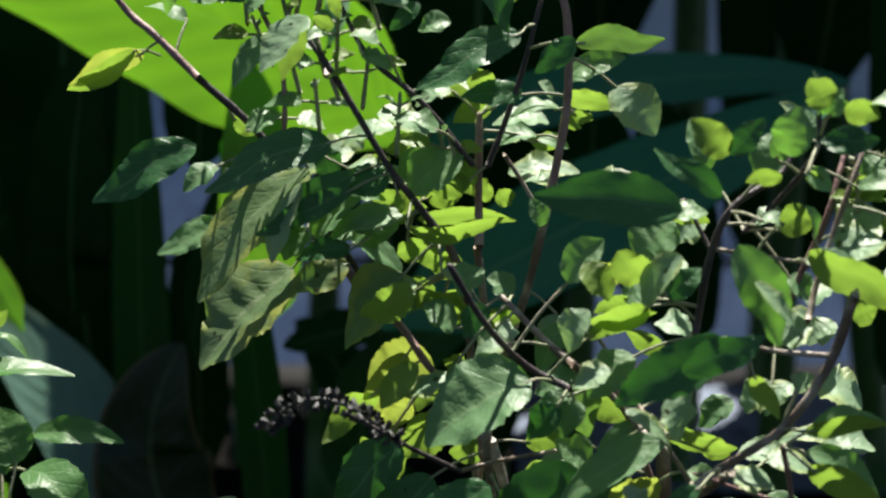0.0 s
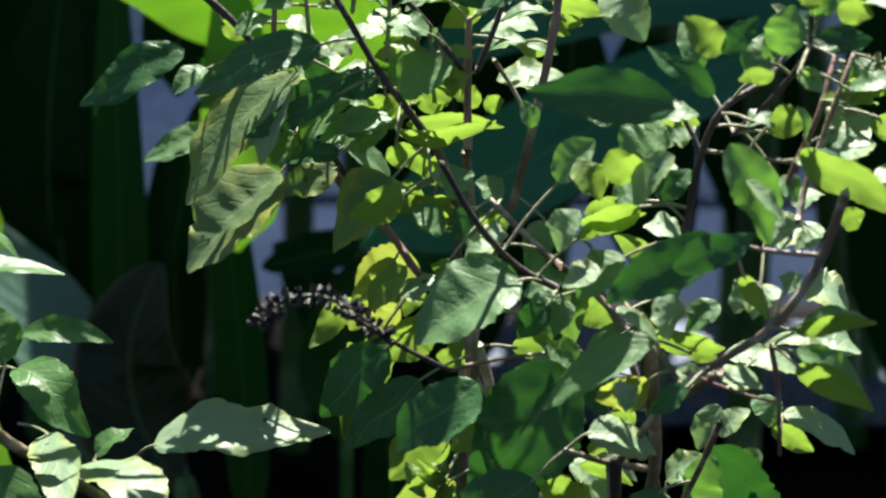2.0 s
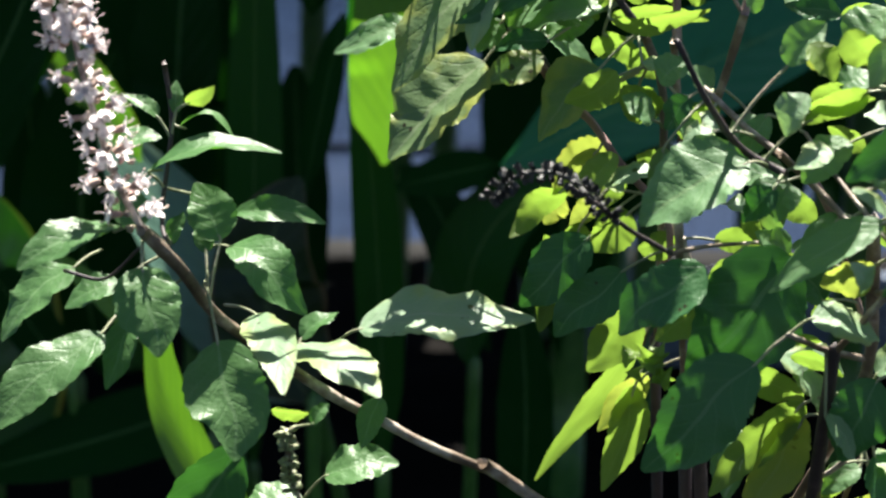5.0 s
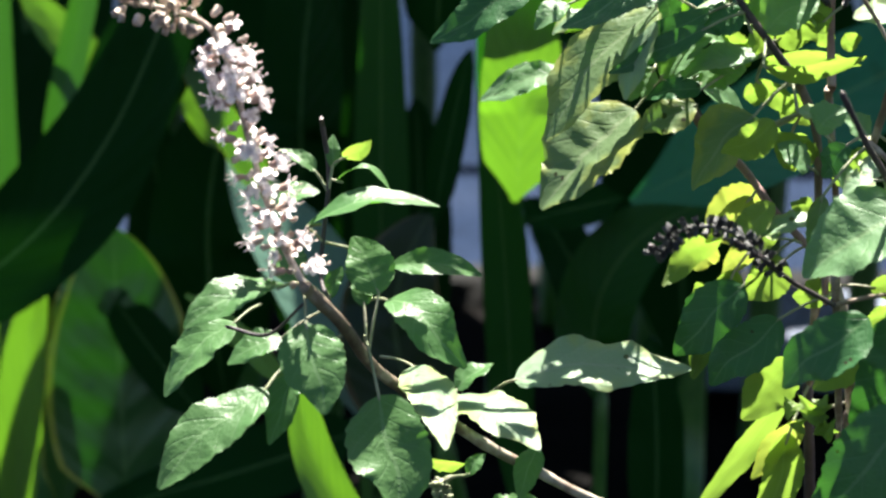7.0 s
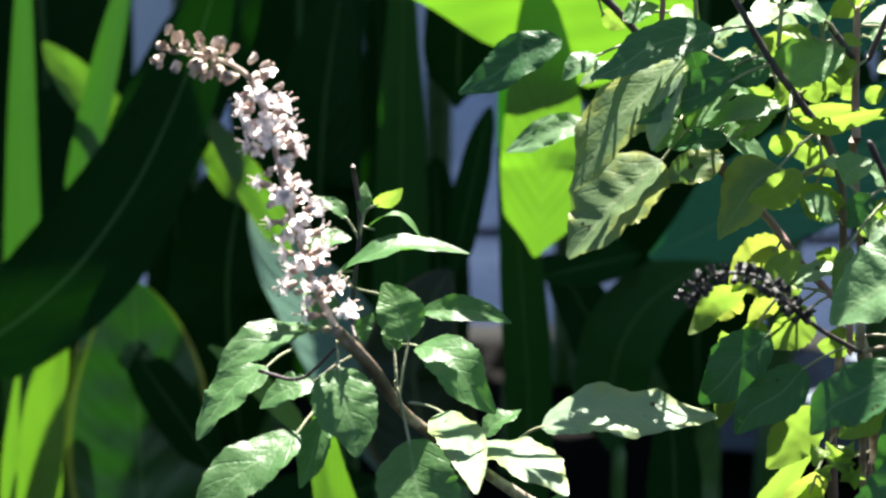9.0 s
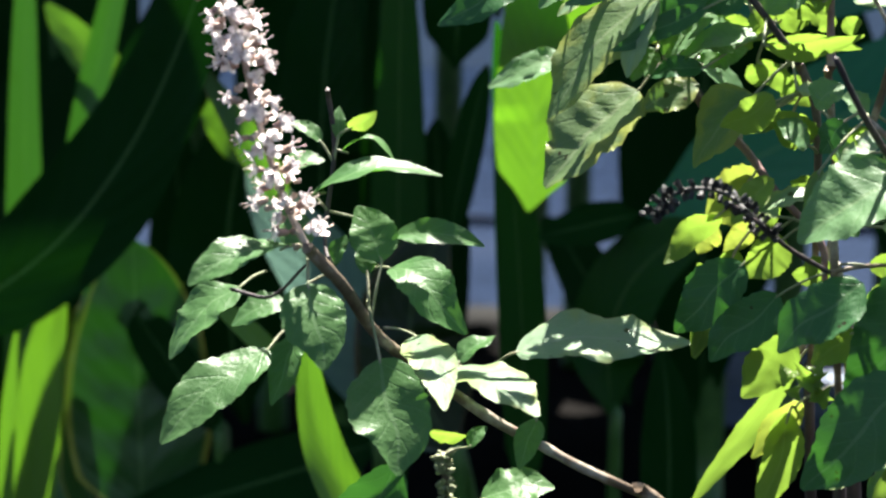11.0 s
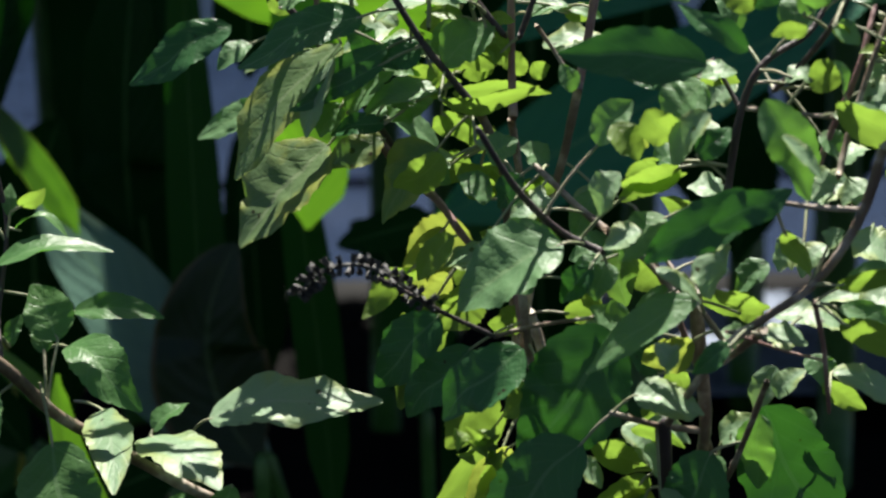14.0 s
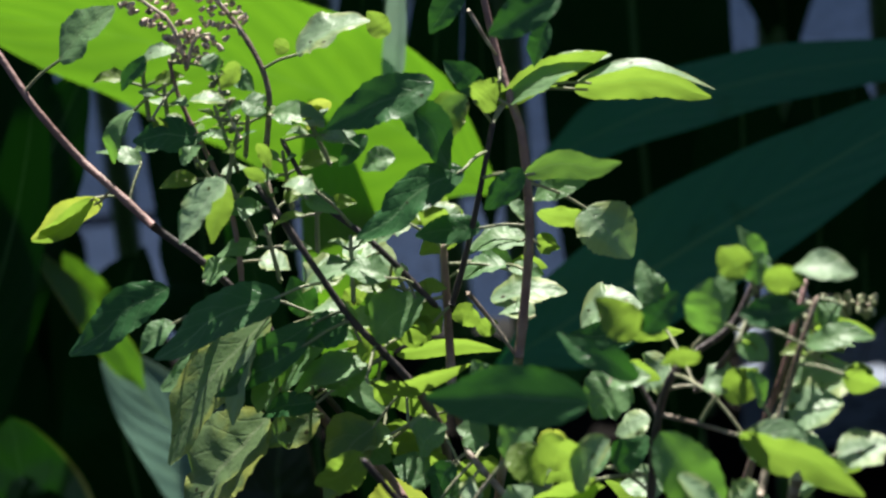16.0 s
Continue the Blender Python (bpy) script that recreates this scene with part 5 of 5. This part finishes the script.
leaf("deep", (11.17, 51.00, 39.19), (12.30, 51.00, 37.33), 1.49, 18, 0.08, 0.13)
leaf("worn", (11.18, 51.00, 39.01), (12.20, 51.00, 38.87), 1.13, 57, 0.06, 0.1)
leaf("yellowing", (11.41, 52.00, 37.84), (11.67, 52.00, 35.24), 2.24, -6, -0.05, 0.23)
leaf("worn", (12.93, 50.00, 37.86), (13.73, 50.00, 36.19), 1.24, 45, 0.13, 0.2)
leaf("worn", (11.01, 50.70, 41.37), (11.97, 50.70, 42.05), 0.97, 53, 0.12, 0.13)
leaf("worn", (5.93, 47.00, 37.51), (3.73, 47.00, 37.77), 1.39, 55, 0.1, 0.12)
leaf("green", (6.59, 47.30, 37.59), (7.37, 47.30, 38.71), 1.19, 44, 0.1, 0.13)
leaf("green", (6.78, 47.30, 37.71), (6.35, 47.30, 38.65), 0.67, 40, 0.09, 0.11)
leaf("worn", (6.49, 47.30, 37.28), (7.76, 47.30, 37.49), 0.95, 57, 0.14, 0.16)
leaf("green", (5.78, 47.00, 37.75), (6.58, 47.00, 37.30), 0.72, 48, 0.07, 0.25)
leaf("deep", (-0.71, 56.00, 35.66), (-2.07, 56.00, 34.23), 1.19, -4, -0.14, 0.18)
leaf("deep", (2.12, 55.20, 36.11), (0.39, 55.20, 34.33), 1.24, -4, -0.06, 0.25)
leaf("lime", (0.70, 56.00, 34.13), (-0.91, 56.00, 34.32), 1.03, -35, -0.1, 0.14)
leaf("lime", (-2.63, 54.00, 36.07), (-1.55, 54.00, 35.60), 0.87, -20, -0.08, 0.08)
leaf("lime", (9.09, 52.00, 41.88), (10.05, 52.00, 41.59), 0.59, -25, -0.1, 0.15)
leaf("lime", (8.04, 52.00, 40.51), (8.68, 52.00, 41.12), 0.65, -14, -0.09, 0.17)
leaf("lime", (10.44, 53.00, 42.43), (9.71, 53.00, 42.30), 0.85, -20, -0.06, 0.17)
leaf("green", (13.33, 51.00, 42.14), (12.54, 51.00, 40.81), 0.91, 32, 0.04, 0.13)
leaf("lime", (9.22, 52.00, 35.92), (8.75, 52.00, 36.85), 0.64, -12, -0.05, 0.15)
leaf("worn", (9.78, 52.00, 36.86), (9.23, 52.00, 35.60), 0.89, 45, 0.04, 0.08)
leaf("yellowing", (8.90, 52.00, 36.69), (8.47, 52.00, 36.06), 0.64, -10, -0.07, 0.12)
leaf("lime", (10.18, 53.00, 37.49), (10.92, 53.00, 37.82), 0.67, -16, -0.1, 0.18)
leaf("green", (11.05, 52.00, 38.57), (10.05, 52.00, 37.79), 0.78, 36, 0.12, 0.2)
leaf("lime", (3.34, 56.00, 42.37), (2.86, 56.00, 43.64), 0.86, -10, -0.11, 0.24)
leaf("yellowing", (4.22, 55.00, 44.91), (3.47, 55.00, 44.13), 0.68, -14, -0.08, 0.14)
leaf("lime", (4.82, 55.00, 45.53), (4.38, 55.00, 44.60), 0.58, -12, -0.14, 0.11)
leaf("worn", (4.79, 54.00, 45.29), (3.97, 54.00, 45.58), 0.97, 55, 0.1, 0.21)
leaf("lime", (4.77, 55.00, 48.10), (3.96, 55.00, 47.49), 0.86, -14, -0.1, 0.09)
leaf("green", (5.39, 52.00, 48.40), (6.08, 52.00, 48.97), 1.06, 42, 0.13, 0.19)
leaf("deep", (9.45, 50.00, 43.39), (8.72, 50.00, 44.31), 0.94, 16, 0.11, 0.23)
leaf("lime", (7.22, 54.00, 44.03), (8.42, 54.00, 43.89), 0.68, -15, -0.05, 0.17)
leaf("lime", (11.33, 50.00, 44.90), (12.03, 50.00, 44.77), 0.48, -20, -0.09, 0.23)
leaf("worn", (11.45, 46.00, 45.32), (12.48, 46.00, 45.07), 0.97, 55, 0.05, 0.22)
leaf("green", (10.59, 47.00, 45.14), (11.25, 47.00, 44.88), 0.70, 36, 0.12, 0.19)
leaf("deep", (10.64, 45.00, 45.36), (9.80, 45.00, 44.71), 0.51, 14, 0.13, 0.2)
leaf("worn", (8.95, 44.50, 45.56), (9.22, 44.50, 44.87), 0.67, 37, 0.3, 0.2)

# small leaves between
leaf("yellowing", (10.00, 47.00, 44.97), (8.82, 47.21, 44.43), 0.95, -30, .1, .2)
leaf("green", (10.06, 50.00, 45.50), (8.57, 49.49, 44.42), 0.87, 49, .1, .2)
leaf("green", (8.69, 51.00, 44.19), (7.78, 50.69, 44.94), 0.96, 37, .1, .2)
leaf("lime", (4.43, 52.00, 46.56), (3.46, 52.51, 45.31), 0.83, 30, .1, .2)
leaf("green", (6.74, 46.00, 38.09), (7.23, 46.41, 38.96), 0.70, 29, .1, .2)
leaf("green", (6.74, 46.00, 37.92), (7.53, 45.50, 38.10), 0.76, 49, .1, .2)
leaf("green", (6.61, 46.00, 37.92), (5.78, 45.57, 38.21), 0.77, 49, .1, .2)
leaf("worn", (9.04, 51.00, 41.73), (10.29, 51.19, 41.26), 0.84, 44, .25, .2)
leaf("lime", (7.83, 51.50, 41.30), (9.46, 51.88, 40.34), 0.88, -30, .12, .2)
leaf("green", (7.76, 52.00, 39.23), (7.53, 51.30, 37.75), 0.94, 25, .1, .2)
leaf("green", (-0.87, 59.00, 48.93), (-2.78, 59.19, 48.23), 0.96, 39, .1, .15)
leaf("green", (4.94, 53.00, 52.35), (3.81, 53.11, 52.63), 0.94, 49, .1, .2)
leaf("lime", (5.76, 54.00, 50.98), (4.77, 54.13, 50.68), 0.72, -25, .1, .2)
leaf("lime", (3.87, 54.00, 50.67), (4.34, 54.26, 50.03), 0.76, 20, .1, .2)
leaf("green", (3.92, 56.00, 48.14), (2.09, 56.56, 49.40), 0.91, 44, .1, .2)
leaf("lime", (4.32, 55.00, 49.01), (3.86, 55.07, 48.86), 0.67, -30, .1, .2)
leaf("green", (-0.04, 56.00, 55.71), (-1.58, 55.82, 55.44), 0.88, 34, .1, .15)
leaf("green", (0.62, 55.00, 54.56), (-0.34, 54.39, 53.32), 0.92, 34, .1, .15)
leaf("lime", (-3.20, 57.00, 54.07), (-5.15, 57.47, 52.98), 0.61, -30, .15, .2, (-2.66, 57.90, 53.87))
leaf("green", (2.16, 55.00, 56.11), (3.47, 54.94, 55.87), 0.81, 44, .1, .2)
leaf("green", (0.93, 56.00, 57.11), (1.54, 56.18, 56.61), 0.72, 48, .1, .2)
leaf("green", (-1.82, 57.00, 54.88), (-3.00, 57.12, 55.24), 0.67, 54, .1, .2)
leaf("green", (3.21, 55.00, 55.54), (4.30, 54.88, 55.19), 0.85, 54, .1, .2)
leaf("yellowing", (3.23, 56.00, 56.07), (2.75, 56.24, 55.50), 0.58, 20, .1, .2)
leaf("green", (7.50, 55.00, 52.00), (6.37, 54.87, 51.75), 0.89, 54, .1, .2)
leaf("green", (7.53, 55.00, 51.88), (8.36, 55.08, 51.67), 0.53, 44, .1, .2)
leaf("green", (7.85, 55.00, 55.90), (10.42, 55.52, 56.80), 0.96, 44, .1, .15)
leaf("green", (8.05, 54.00, 52.80), (6.76, 53.85, 52.59), 0.75, 59, .15, .15)
leaf("green", (8.31, 55.00, 53.57), (9.77, 54.75, 54.08), 0.76, 36, .12, .2)
leaf("lime", (7.25, 54.00, 56.18), (7.84, 53.83, 56.56), 0.80, -15, .1, .2)
leaf("lime", (5.65, 54.00, 53.74), (6.42, 54.09, 53.46), 0.68, -40, .1, .2)
leaf("lime", (8.38, 54.00, 52.71), (8.89, 54.06, 52.52), 0.42, -30, .1, .2)
leaf("lime", (5.39, 54.00, 51.41), (5.82, 54.29, 50.60), 0.69, 20, .1, .2)
leaf("green", (11.30, 50.00, 51.71), (10.95, 50.56, 52.90), 0.71, 15, .1, .2)
leaf("green", (12.46, 47.00, 52.35), (12.89, 47.49, 53.37), 0.62, 15, .1, .15)
leaf("green", (13.37, 47.00, 53.31), (13.13, 46.53, 54.39), 0.69, 49, .1, .2)
leaf("green", (13.37, 47.00, 50.58), (13.09, 46.68, 51.37), 0.55, 52, .1, .2)
leaf("green", (13.13, 46.00, 45.88), (14.99, 46.50, 44.50), 0.90, 40, .12, .2)
leaf("lime", (10.45, 47.00, 46.15), (11.77, 47.17, 45.68), 0.55, -40, .12, .2)
leaf("green", (13.25, 46.00, 46.39), (14.82, 45.89, 46.64), 0.79, 42, .1, .2)
leaf("green", (10.21, 48.00, 50.90), (11.10, 48.06, 51.00), 0.81, 54, .1, .2)
leaf("lime", (9.80, 48.00, 48.84), (8.38, 48.17, 48.44), 0.77, -35, .1, .2)
leaf("green", (8.08, 48.00, 46.62), (7.80, 47.60, 45.80), 0.80, 20, .1, .2)
leaf("worn", (13.46, 49.00, 52.61), (12.77, 48.68, 53.49), 0.66, 47, .1, .2)
leaf("green", (13.55, 49.00, 52.55), (13.51, 49.34, 53.26), 0.53, 15, .1, .2)
leaf("green", (12.26, 48.00, 51.81), (12.89, 48.55, 52.91), 0.90, 20, .1, .15)
leaf("green", (14.29, 47.00, 51.74), (15.66, 46.93, 51.83), 0.63, 42, .15, .2)
leaf("lime", (14.99, 47.00, 51.10), (15.71, 47.09, 50.81), 0.62, -35, .12, .2)
leaf("worn", (12.96, 46.00, 50.25), (14.93, 46.31, 49.28), 0.83, 43, .12, .2)
leaf("lime", (4.14, 53.00, 49.88), (6.66, 52.89, 50.18), 0.61, -45, .12, .2)
leaf("green", (2.67, 54.00, 49.69), (3.73, 53.95, 49.61), 0.89, 49, .1, .2)
leaf("green", (-0.78, 54.50, 51.26), (-1.65, 54.20, 50.62), 0.79, 39, .1, .2)
leaf("green", (-0.05, 55.00, 52.12), (0.83, 55.20, 52.56), 0.91, 44, .1, .2)
leaf("lime", (5.63, 54.00, 47.30), (4.44, 53.64, 48.11), 0.94, -20, .1, .2, (6.31, 54.90, 46.95))
leaf("green", (7.55, 51.00, 39.39), (7.32, 50.45, 38.24), 0.48, 30, .1, .3)
leaf("lime", (8.18, 47.00, 50.01), (8.76, 46.85, 49.17), 0.85, 25, .12, .2)
leaf("lime", (8.90, 46.50, 50.37), (9.74, 46.75, 49.63), 0.85, -25, .12, .2)
leaf("worn", (10.30, 46.00, 50.33), (9.49, 46.44, 49.15), 0.92, 45, .12, .2)
leaf("lime", (4.22, 51.00, 48.79), (3.00, 51.33, 47.93), 0.94, -25, .1, .2)
leaf("worn", (8.04, 54.50, 47.35), (7.78, 53.87, 46.03), 0.82, 20, .1, .2)
leaf("worn", (11.15, 51.00, 45.71), (10.37, 51.27, 46.29), 0.84, 49, .3, .3)
leaf("worn", (13.60, 50.50, 46.40), (12.90, 50.15, 45.69), 0.75, 44, .15, .2)
leaf("worn", (14.89, 50.50, 45.04), (13.18, 50.59, 44.86), 0.63, 47, .12, .2)
leaf("worn", (12.21, 50.00, 44.79), (13.67, 49.87, 44.49), 0.95, 54, .12, .2)
leaf("green", (13.43, 51.50, 43.43), (13.59, 51.14, 42.68), 0.87, 20, .1, .2)
leaf("worn", (13.80, 52.50, 47.83), (14.52, 52.67, 47.37), 0.57, 49, .12, .2)
leaf("green", (9.00, 52.50, 44.25), (9.83, 52.32, 43.84), 0.82, 44, .12, .2)
leaf("worn", (7.89, 52.50, 39.38), (7.62, 51.82, 37.96), 0.66, 30, .1, .2)
leaf("green", (10.84, 50.50, 41.14), (10.53, 50.00, 40.09), 0.91, 25, .1, .2)
leaf("worn", (7.05, 55.50, 37.62), (6.51, 55.47, 37.53), 0.72, 44, .3, .4)


# ---- young shoots ----
def shoot(x, y, z, size, seed):
    """The tip of a twig: crossed pairs of small leaves round a bud, on a short green stem."""
    rng = random.Random(seed)
    top = Vector((x, y, z))
    lean = Vector((rng.uniform(-0.4, 0.4), rng.uniform(-0.5, 0.1), 1)).normalized()
    stem("petiole", 0.06, top - lean * size * 2.2, top - lean * size, top)
    spin = rng.uniform(0, 3.1)
    for pair in range(2):
        foot = top - lean * (size * (0.9 - 0.42 * pair))
        for way in (0, math.pi):
            a = spin + pair * math.pi / 2 + way + rng.uniform(-0.3, 0.3)
            out = Vector((math.cos(a), 0.8 * math.sin(a), rng.uniform(0.05, 0.45) + 0.35 * pair)).normalized()
            long = size * (1.25 - 0.45 * pair) * rng.uniform(0.8, 1.2)
            base = foot + out * long * 0.35
            tip = base + (out + Vector((0, 0, -0.25))).normalized() * long
            leaf(rng.choice(("green", "worn", "lime")), base, tip, long * rng.uniform(0.45, 0.6), rng.uniform(25, 70), rng.uniform(0.05, 0.2), rng.uniform(0.1, 0.35), foot)


for k, (x, y, z, size) in enumerate((
        (-1.17, 56.00, 57.50, 0.67),
        (-0.20, 56.00, 56.15, 0.59),
        (1.28, 55.00, 55.77, 0.65),
        (1.81, 55.00, 54.40, 0.69),
        (3.05, 55.00, 55.97, 0.58),
        (0.97, 55.00, 54.47, 0.65),
        (14.50, 48.00, 51.71, 0.56),
        (-0.67, 56.00, 56.97, 0.70),
        (0.67, 55.50, 56.37, 0.74),
        (0.07, 55.50, 55.08, 0.70),
        (2.33, 55.00, 55.20, 0.73),
        (1.53, 55.50, 56.43, 0.70),
        (3.16, 54.50, 54.32, 0.72),
        (3.95, 54.00, 53.19, 0.71),
        (4.94, 54.00, 52.28, 0.68),
        (1.73, 54.80, 53.46, 0.69),
)):
    shoot(x, y, z, size, 300 + k)


# ---- flower spikes ----
def petal(bm, at, way, up, length, width, material):
    side = way.cross(up).normalized()
    pts = [(0.0, 0.25), (0.45, 0.8), (0.8, 1.0), (1.0, 0.45)]
    rows = []
    for u, w in pts:
        c = at + way * (u * length) + up * (0.25 * length * math.sin(u * 2.6))
        rows.append([bm.verts.new(c + side * (0.5 * w * width * s) - up * (0.12 * width * abs(s))) for s in (-1, 0, 1)])
    for r0, r1 in zip(rows, rows[1:]):
        for j in range(2):
            bm.faces.new((r0[j], r0[j + 1], r1[j + 1], r1[j])).material_index = material


def cup(bm, length, width, material, flare):
    """A small ribbed calyx along +x with pointed lobes."""
    rings = []
    for u, r in ((0.0, 0.25), (0.25, 0.85), (0.65, 1.0), (1.0, flare)):
        rings.append([bm.verts.new((u * length * (1.0 if j % 2 or u < 1 else 1.25), 0.5 * width * r * math.cos(j * math.pi / 4), 0.5 * width * r * math.sin(j * math.pi / 4))) for j in range(8)])
    for r0, r1 in zip(rings, rings[1:]):
        for j in range(8):
            bm.faces.new((r0[j], r0[(j + 1) % 8], r1[(j + 1) % 8], r1[j])).material_index = material


def floret_mesh(name, kind, seed):
    rng = random.Random(seed)
    bm = bmesh.new()
    mats = {"open": ("calyx", "petal", "husk"), "husk": ("husk", "calyx", "husk"), "seed": ("seed", "seed", "seed"), "bud": ("petiole", "calyx", "husk")}[kind]
    cup(bm, 0.0034, 0.0026, 0, 1.15 if kind != "bud" else 0.6)
    if kind == "open":
        x = Vector((1, 0, 0))
        for k in range(5):
            a = 2 * math.pi * k / 5 + rng.uniform(-0.3, 0.3)
            out = Vector((0.55, math.cos(a), math.sin(a))).normalized()
            petal(bm, Vector((0.0030, 0, 0)), out, (x - out * 0.3).normalized(), rng.uniform(0.0032, 0.0050), 0.0028, 1)
        for k in range(4):
            a = rng.uniform(0, 6.28)
            end = Vector((0.0072 + rng.uniform(-0.001, 0.001), 0.0022 * math.cos(a), 0.0022 * math.sin(a)))
            tube(bm, [Vector((0.003, 0, 0)), end * 0.6, end], (0.00012, 0.00010), 5, 1)
            tube(bm, [end, end + Vector((0.0006, 0, 0))], (0.00035, 0.00035), 5, 2)
    elif kind == "husk":
        for k in range(3):
            a = rng.uniform(0, 6.28)
            out = Vector((1.0, 0.7 * math.cos(a), 0.7 * math.sin(a))).normalized()
            petal(bm, Vector((0.0028, 0, 0)), out, Vector((0, -math.sin(a), math.cos(a))), 0.0022, 0.0018, 2)
    me = bpy.data.meshes.new(name)
    bm.to_mesh(me)
    bm.free()
    for m in mats:
        me.materials.append(MAT[m])
    for p in me.polygons:
        p.use_smooth = True
    return me


FLORETS = {k: [floret_mesh("floret", k, 10 * i + j) for j in range(3)] for i, k in enumerate(("open", "husk", "seed", "bud"))}


def spike(name, label, radius, kinds, gap, per, size, seed, *points):
    """A spike: an axis with whorls of florets. kinds: what opens from its foot to its tip."""
    rng = random.Random(seed)
    line = curve_points([Vector(p) * CM for p in points], 8)
    bm = bmesh.new()
    tube(bm, line, (radius * CM, radius * CM * 0.5), 7, 0, 0.08)
    axis = part(name, bm, "husk" if kinds[0] != "seed" else "seed", state["plant"], label)
    total = sum((b - a).length for a, b in zip(line, line[1:]))
    gone, due = 0.0, gap * 0.5
    for a, b in zip(line, line[1:]):
        gone += (b - a).length
        if gone < due:
            continue
        due += gap * rng.uniform(0.8, 1.2) * (1 - (0.0 if "open" in kinds else 0.35) * gone / total)
        ahead = (b - a).normalized()
        kind = kinds[min(int(gone / total * len(kinds)), len(kinds) - 1)]
        mixed = "open" in kinds
        if kind == "husk" and mixed:
            due -= gap * 0.45
        side = ahead.orthogonal().normalized()
        start = rng.uniform(0, 6.28)
        for k in range(per):
            out = Matrix.Rotation(start + 2 * math.pi * k / per + rng.uniform(-0.3, 0.3), 3, ahead) @ side
            out = (out + ahead * rng.uniform(-0.25, 0.5)).normalized()
            sort = "husk" if mixed and rng.random() < 0.28 else kind
            stand = rng.uniform(0.0004, 0.0030) if sort in ("open", "husk") else rng.uniform(-0.0004, 0.0003)
            grow = size * rng.uniform(0.75, 1.2) * ((1.0 if kind == "husk" else 0.85) if sort == "husk" and mixed else 1.0)
            foot = b + ahead * (rng.uniform(-0.0016, 0.0016) if mixed else 0.0) + out * (radius * CM + stand)
            ob = new("floret", rng.choice(FLORETS[sort]))
            ob.parent = axis
            ob.matrix_basis = Matrix.Translation(foot) @ out.to_track_quat("X", "Z").to_matrix().to_4x4() @ Matrix.Rotation(rng.uniform(0, 6.28), 4, "X") @ Matrix.Scale(grow, 4)
    return axis


spike("flower_spike", "flower spike with small white and pale pink florets", 0.09, ("open", "open", "open", "husk"), 0.0048, 7, 0.62, 1, (-6.79, 47.00, 45.33), (-7.38, 47.00, 46.52), (-7.90, 46.50, 48.44), (-8.34, 46.50, 50.23), (-8.78, 46.50, 51.25), (-9.54, 46.50, 51.68), (-10.62, 46.50, 51.85))
spike("seed_spike", "drooping spike of dark dry seed cups", 0.07, ("seed",), 0.0030, 4, 0.55, 2, (4.05, 47.00, 45.81), (3.38, 46.50, 46.52), (2.79, 46.00, 47.01), (2.15, 46.00, 47.11), (1.52, 45.80, 46.94), (1.11, 45.60, 46.53))
spike("bud_spike", "young green spike of closed buds", 0.05, ("bud",), 0.0022, 6, 0.6, 3, (-3.69, 53.00, 37.05), (-3.79, 53.00, 37.67), (-3.90, 53.00, 38.76))
spike("flower_spike", "withered brown flower spike", 0.07, ("husk",), 0.0024, 5, 0.5, 4, (-0.02, 56.00, 57.47), (-0.32, 56.00, 58.48), (-0.95, 56.00, 59.09), (-1.82, 56.00, 60.01))
spike("flower_spike", "withered brown flower spike", 0.07, ("husk",), 0.0024, 5, 0.46, 5, (-0.04, 56.00, 57.33), (0.27, 56.00, 58.01), (0.64, 56.00, 58.11))
spike("bud_spike", "young green spike of closed buds", 0.05, ("bud",), 0.0028, 5, 0.5, 6, (1.33, 55.00, 55.63), (1.08, 55.00, 56.41), (0.93, 55.00, 57.39))
spike("bud_spike", "young pale spike of closed buds", 0.05, ("bud",), 0.0026, 6, 0.6, 7, (14.35, 48.50, 51.76), (14.66, 48.50, 52.07), (15.12, 48.50, 52.16), (15.71, 48.50, 52.09))
spike("flower_spike", "withered brown flower spike", 0.07, ("husk",), 0.0024, 5, 0.46, 8, (1.36, 56.50, 57.99), (0.93, 56.80, 58.55), (0.53, 57.00, 59.13))
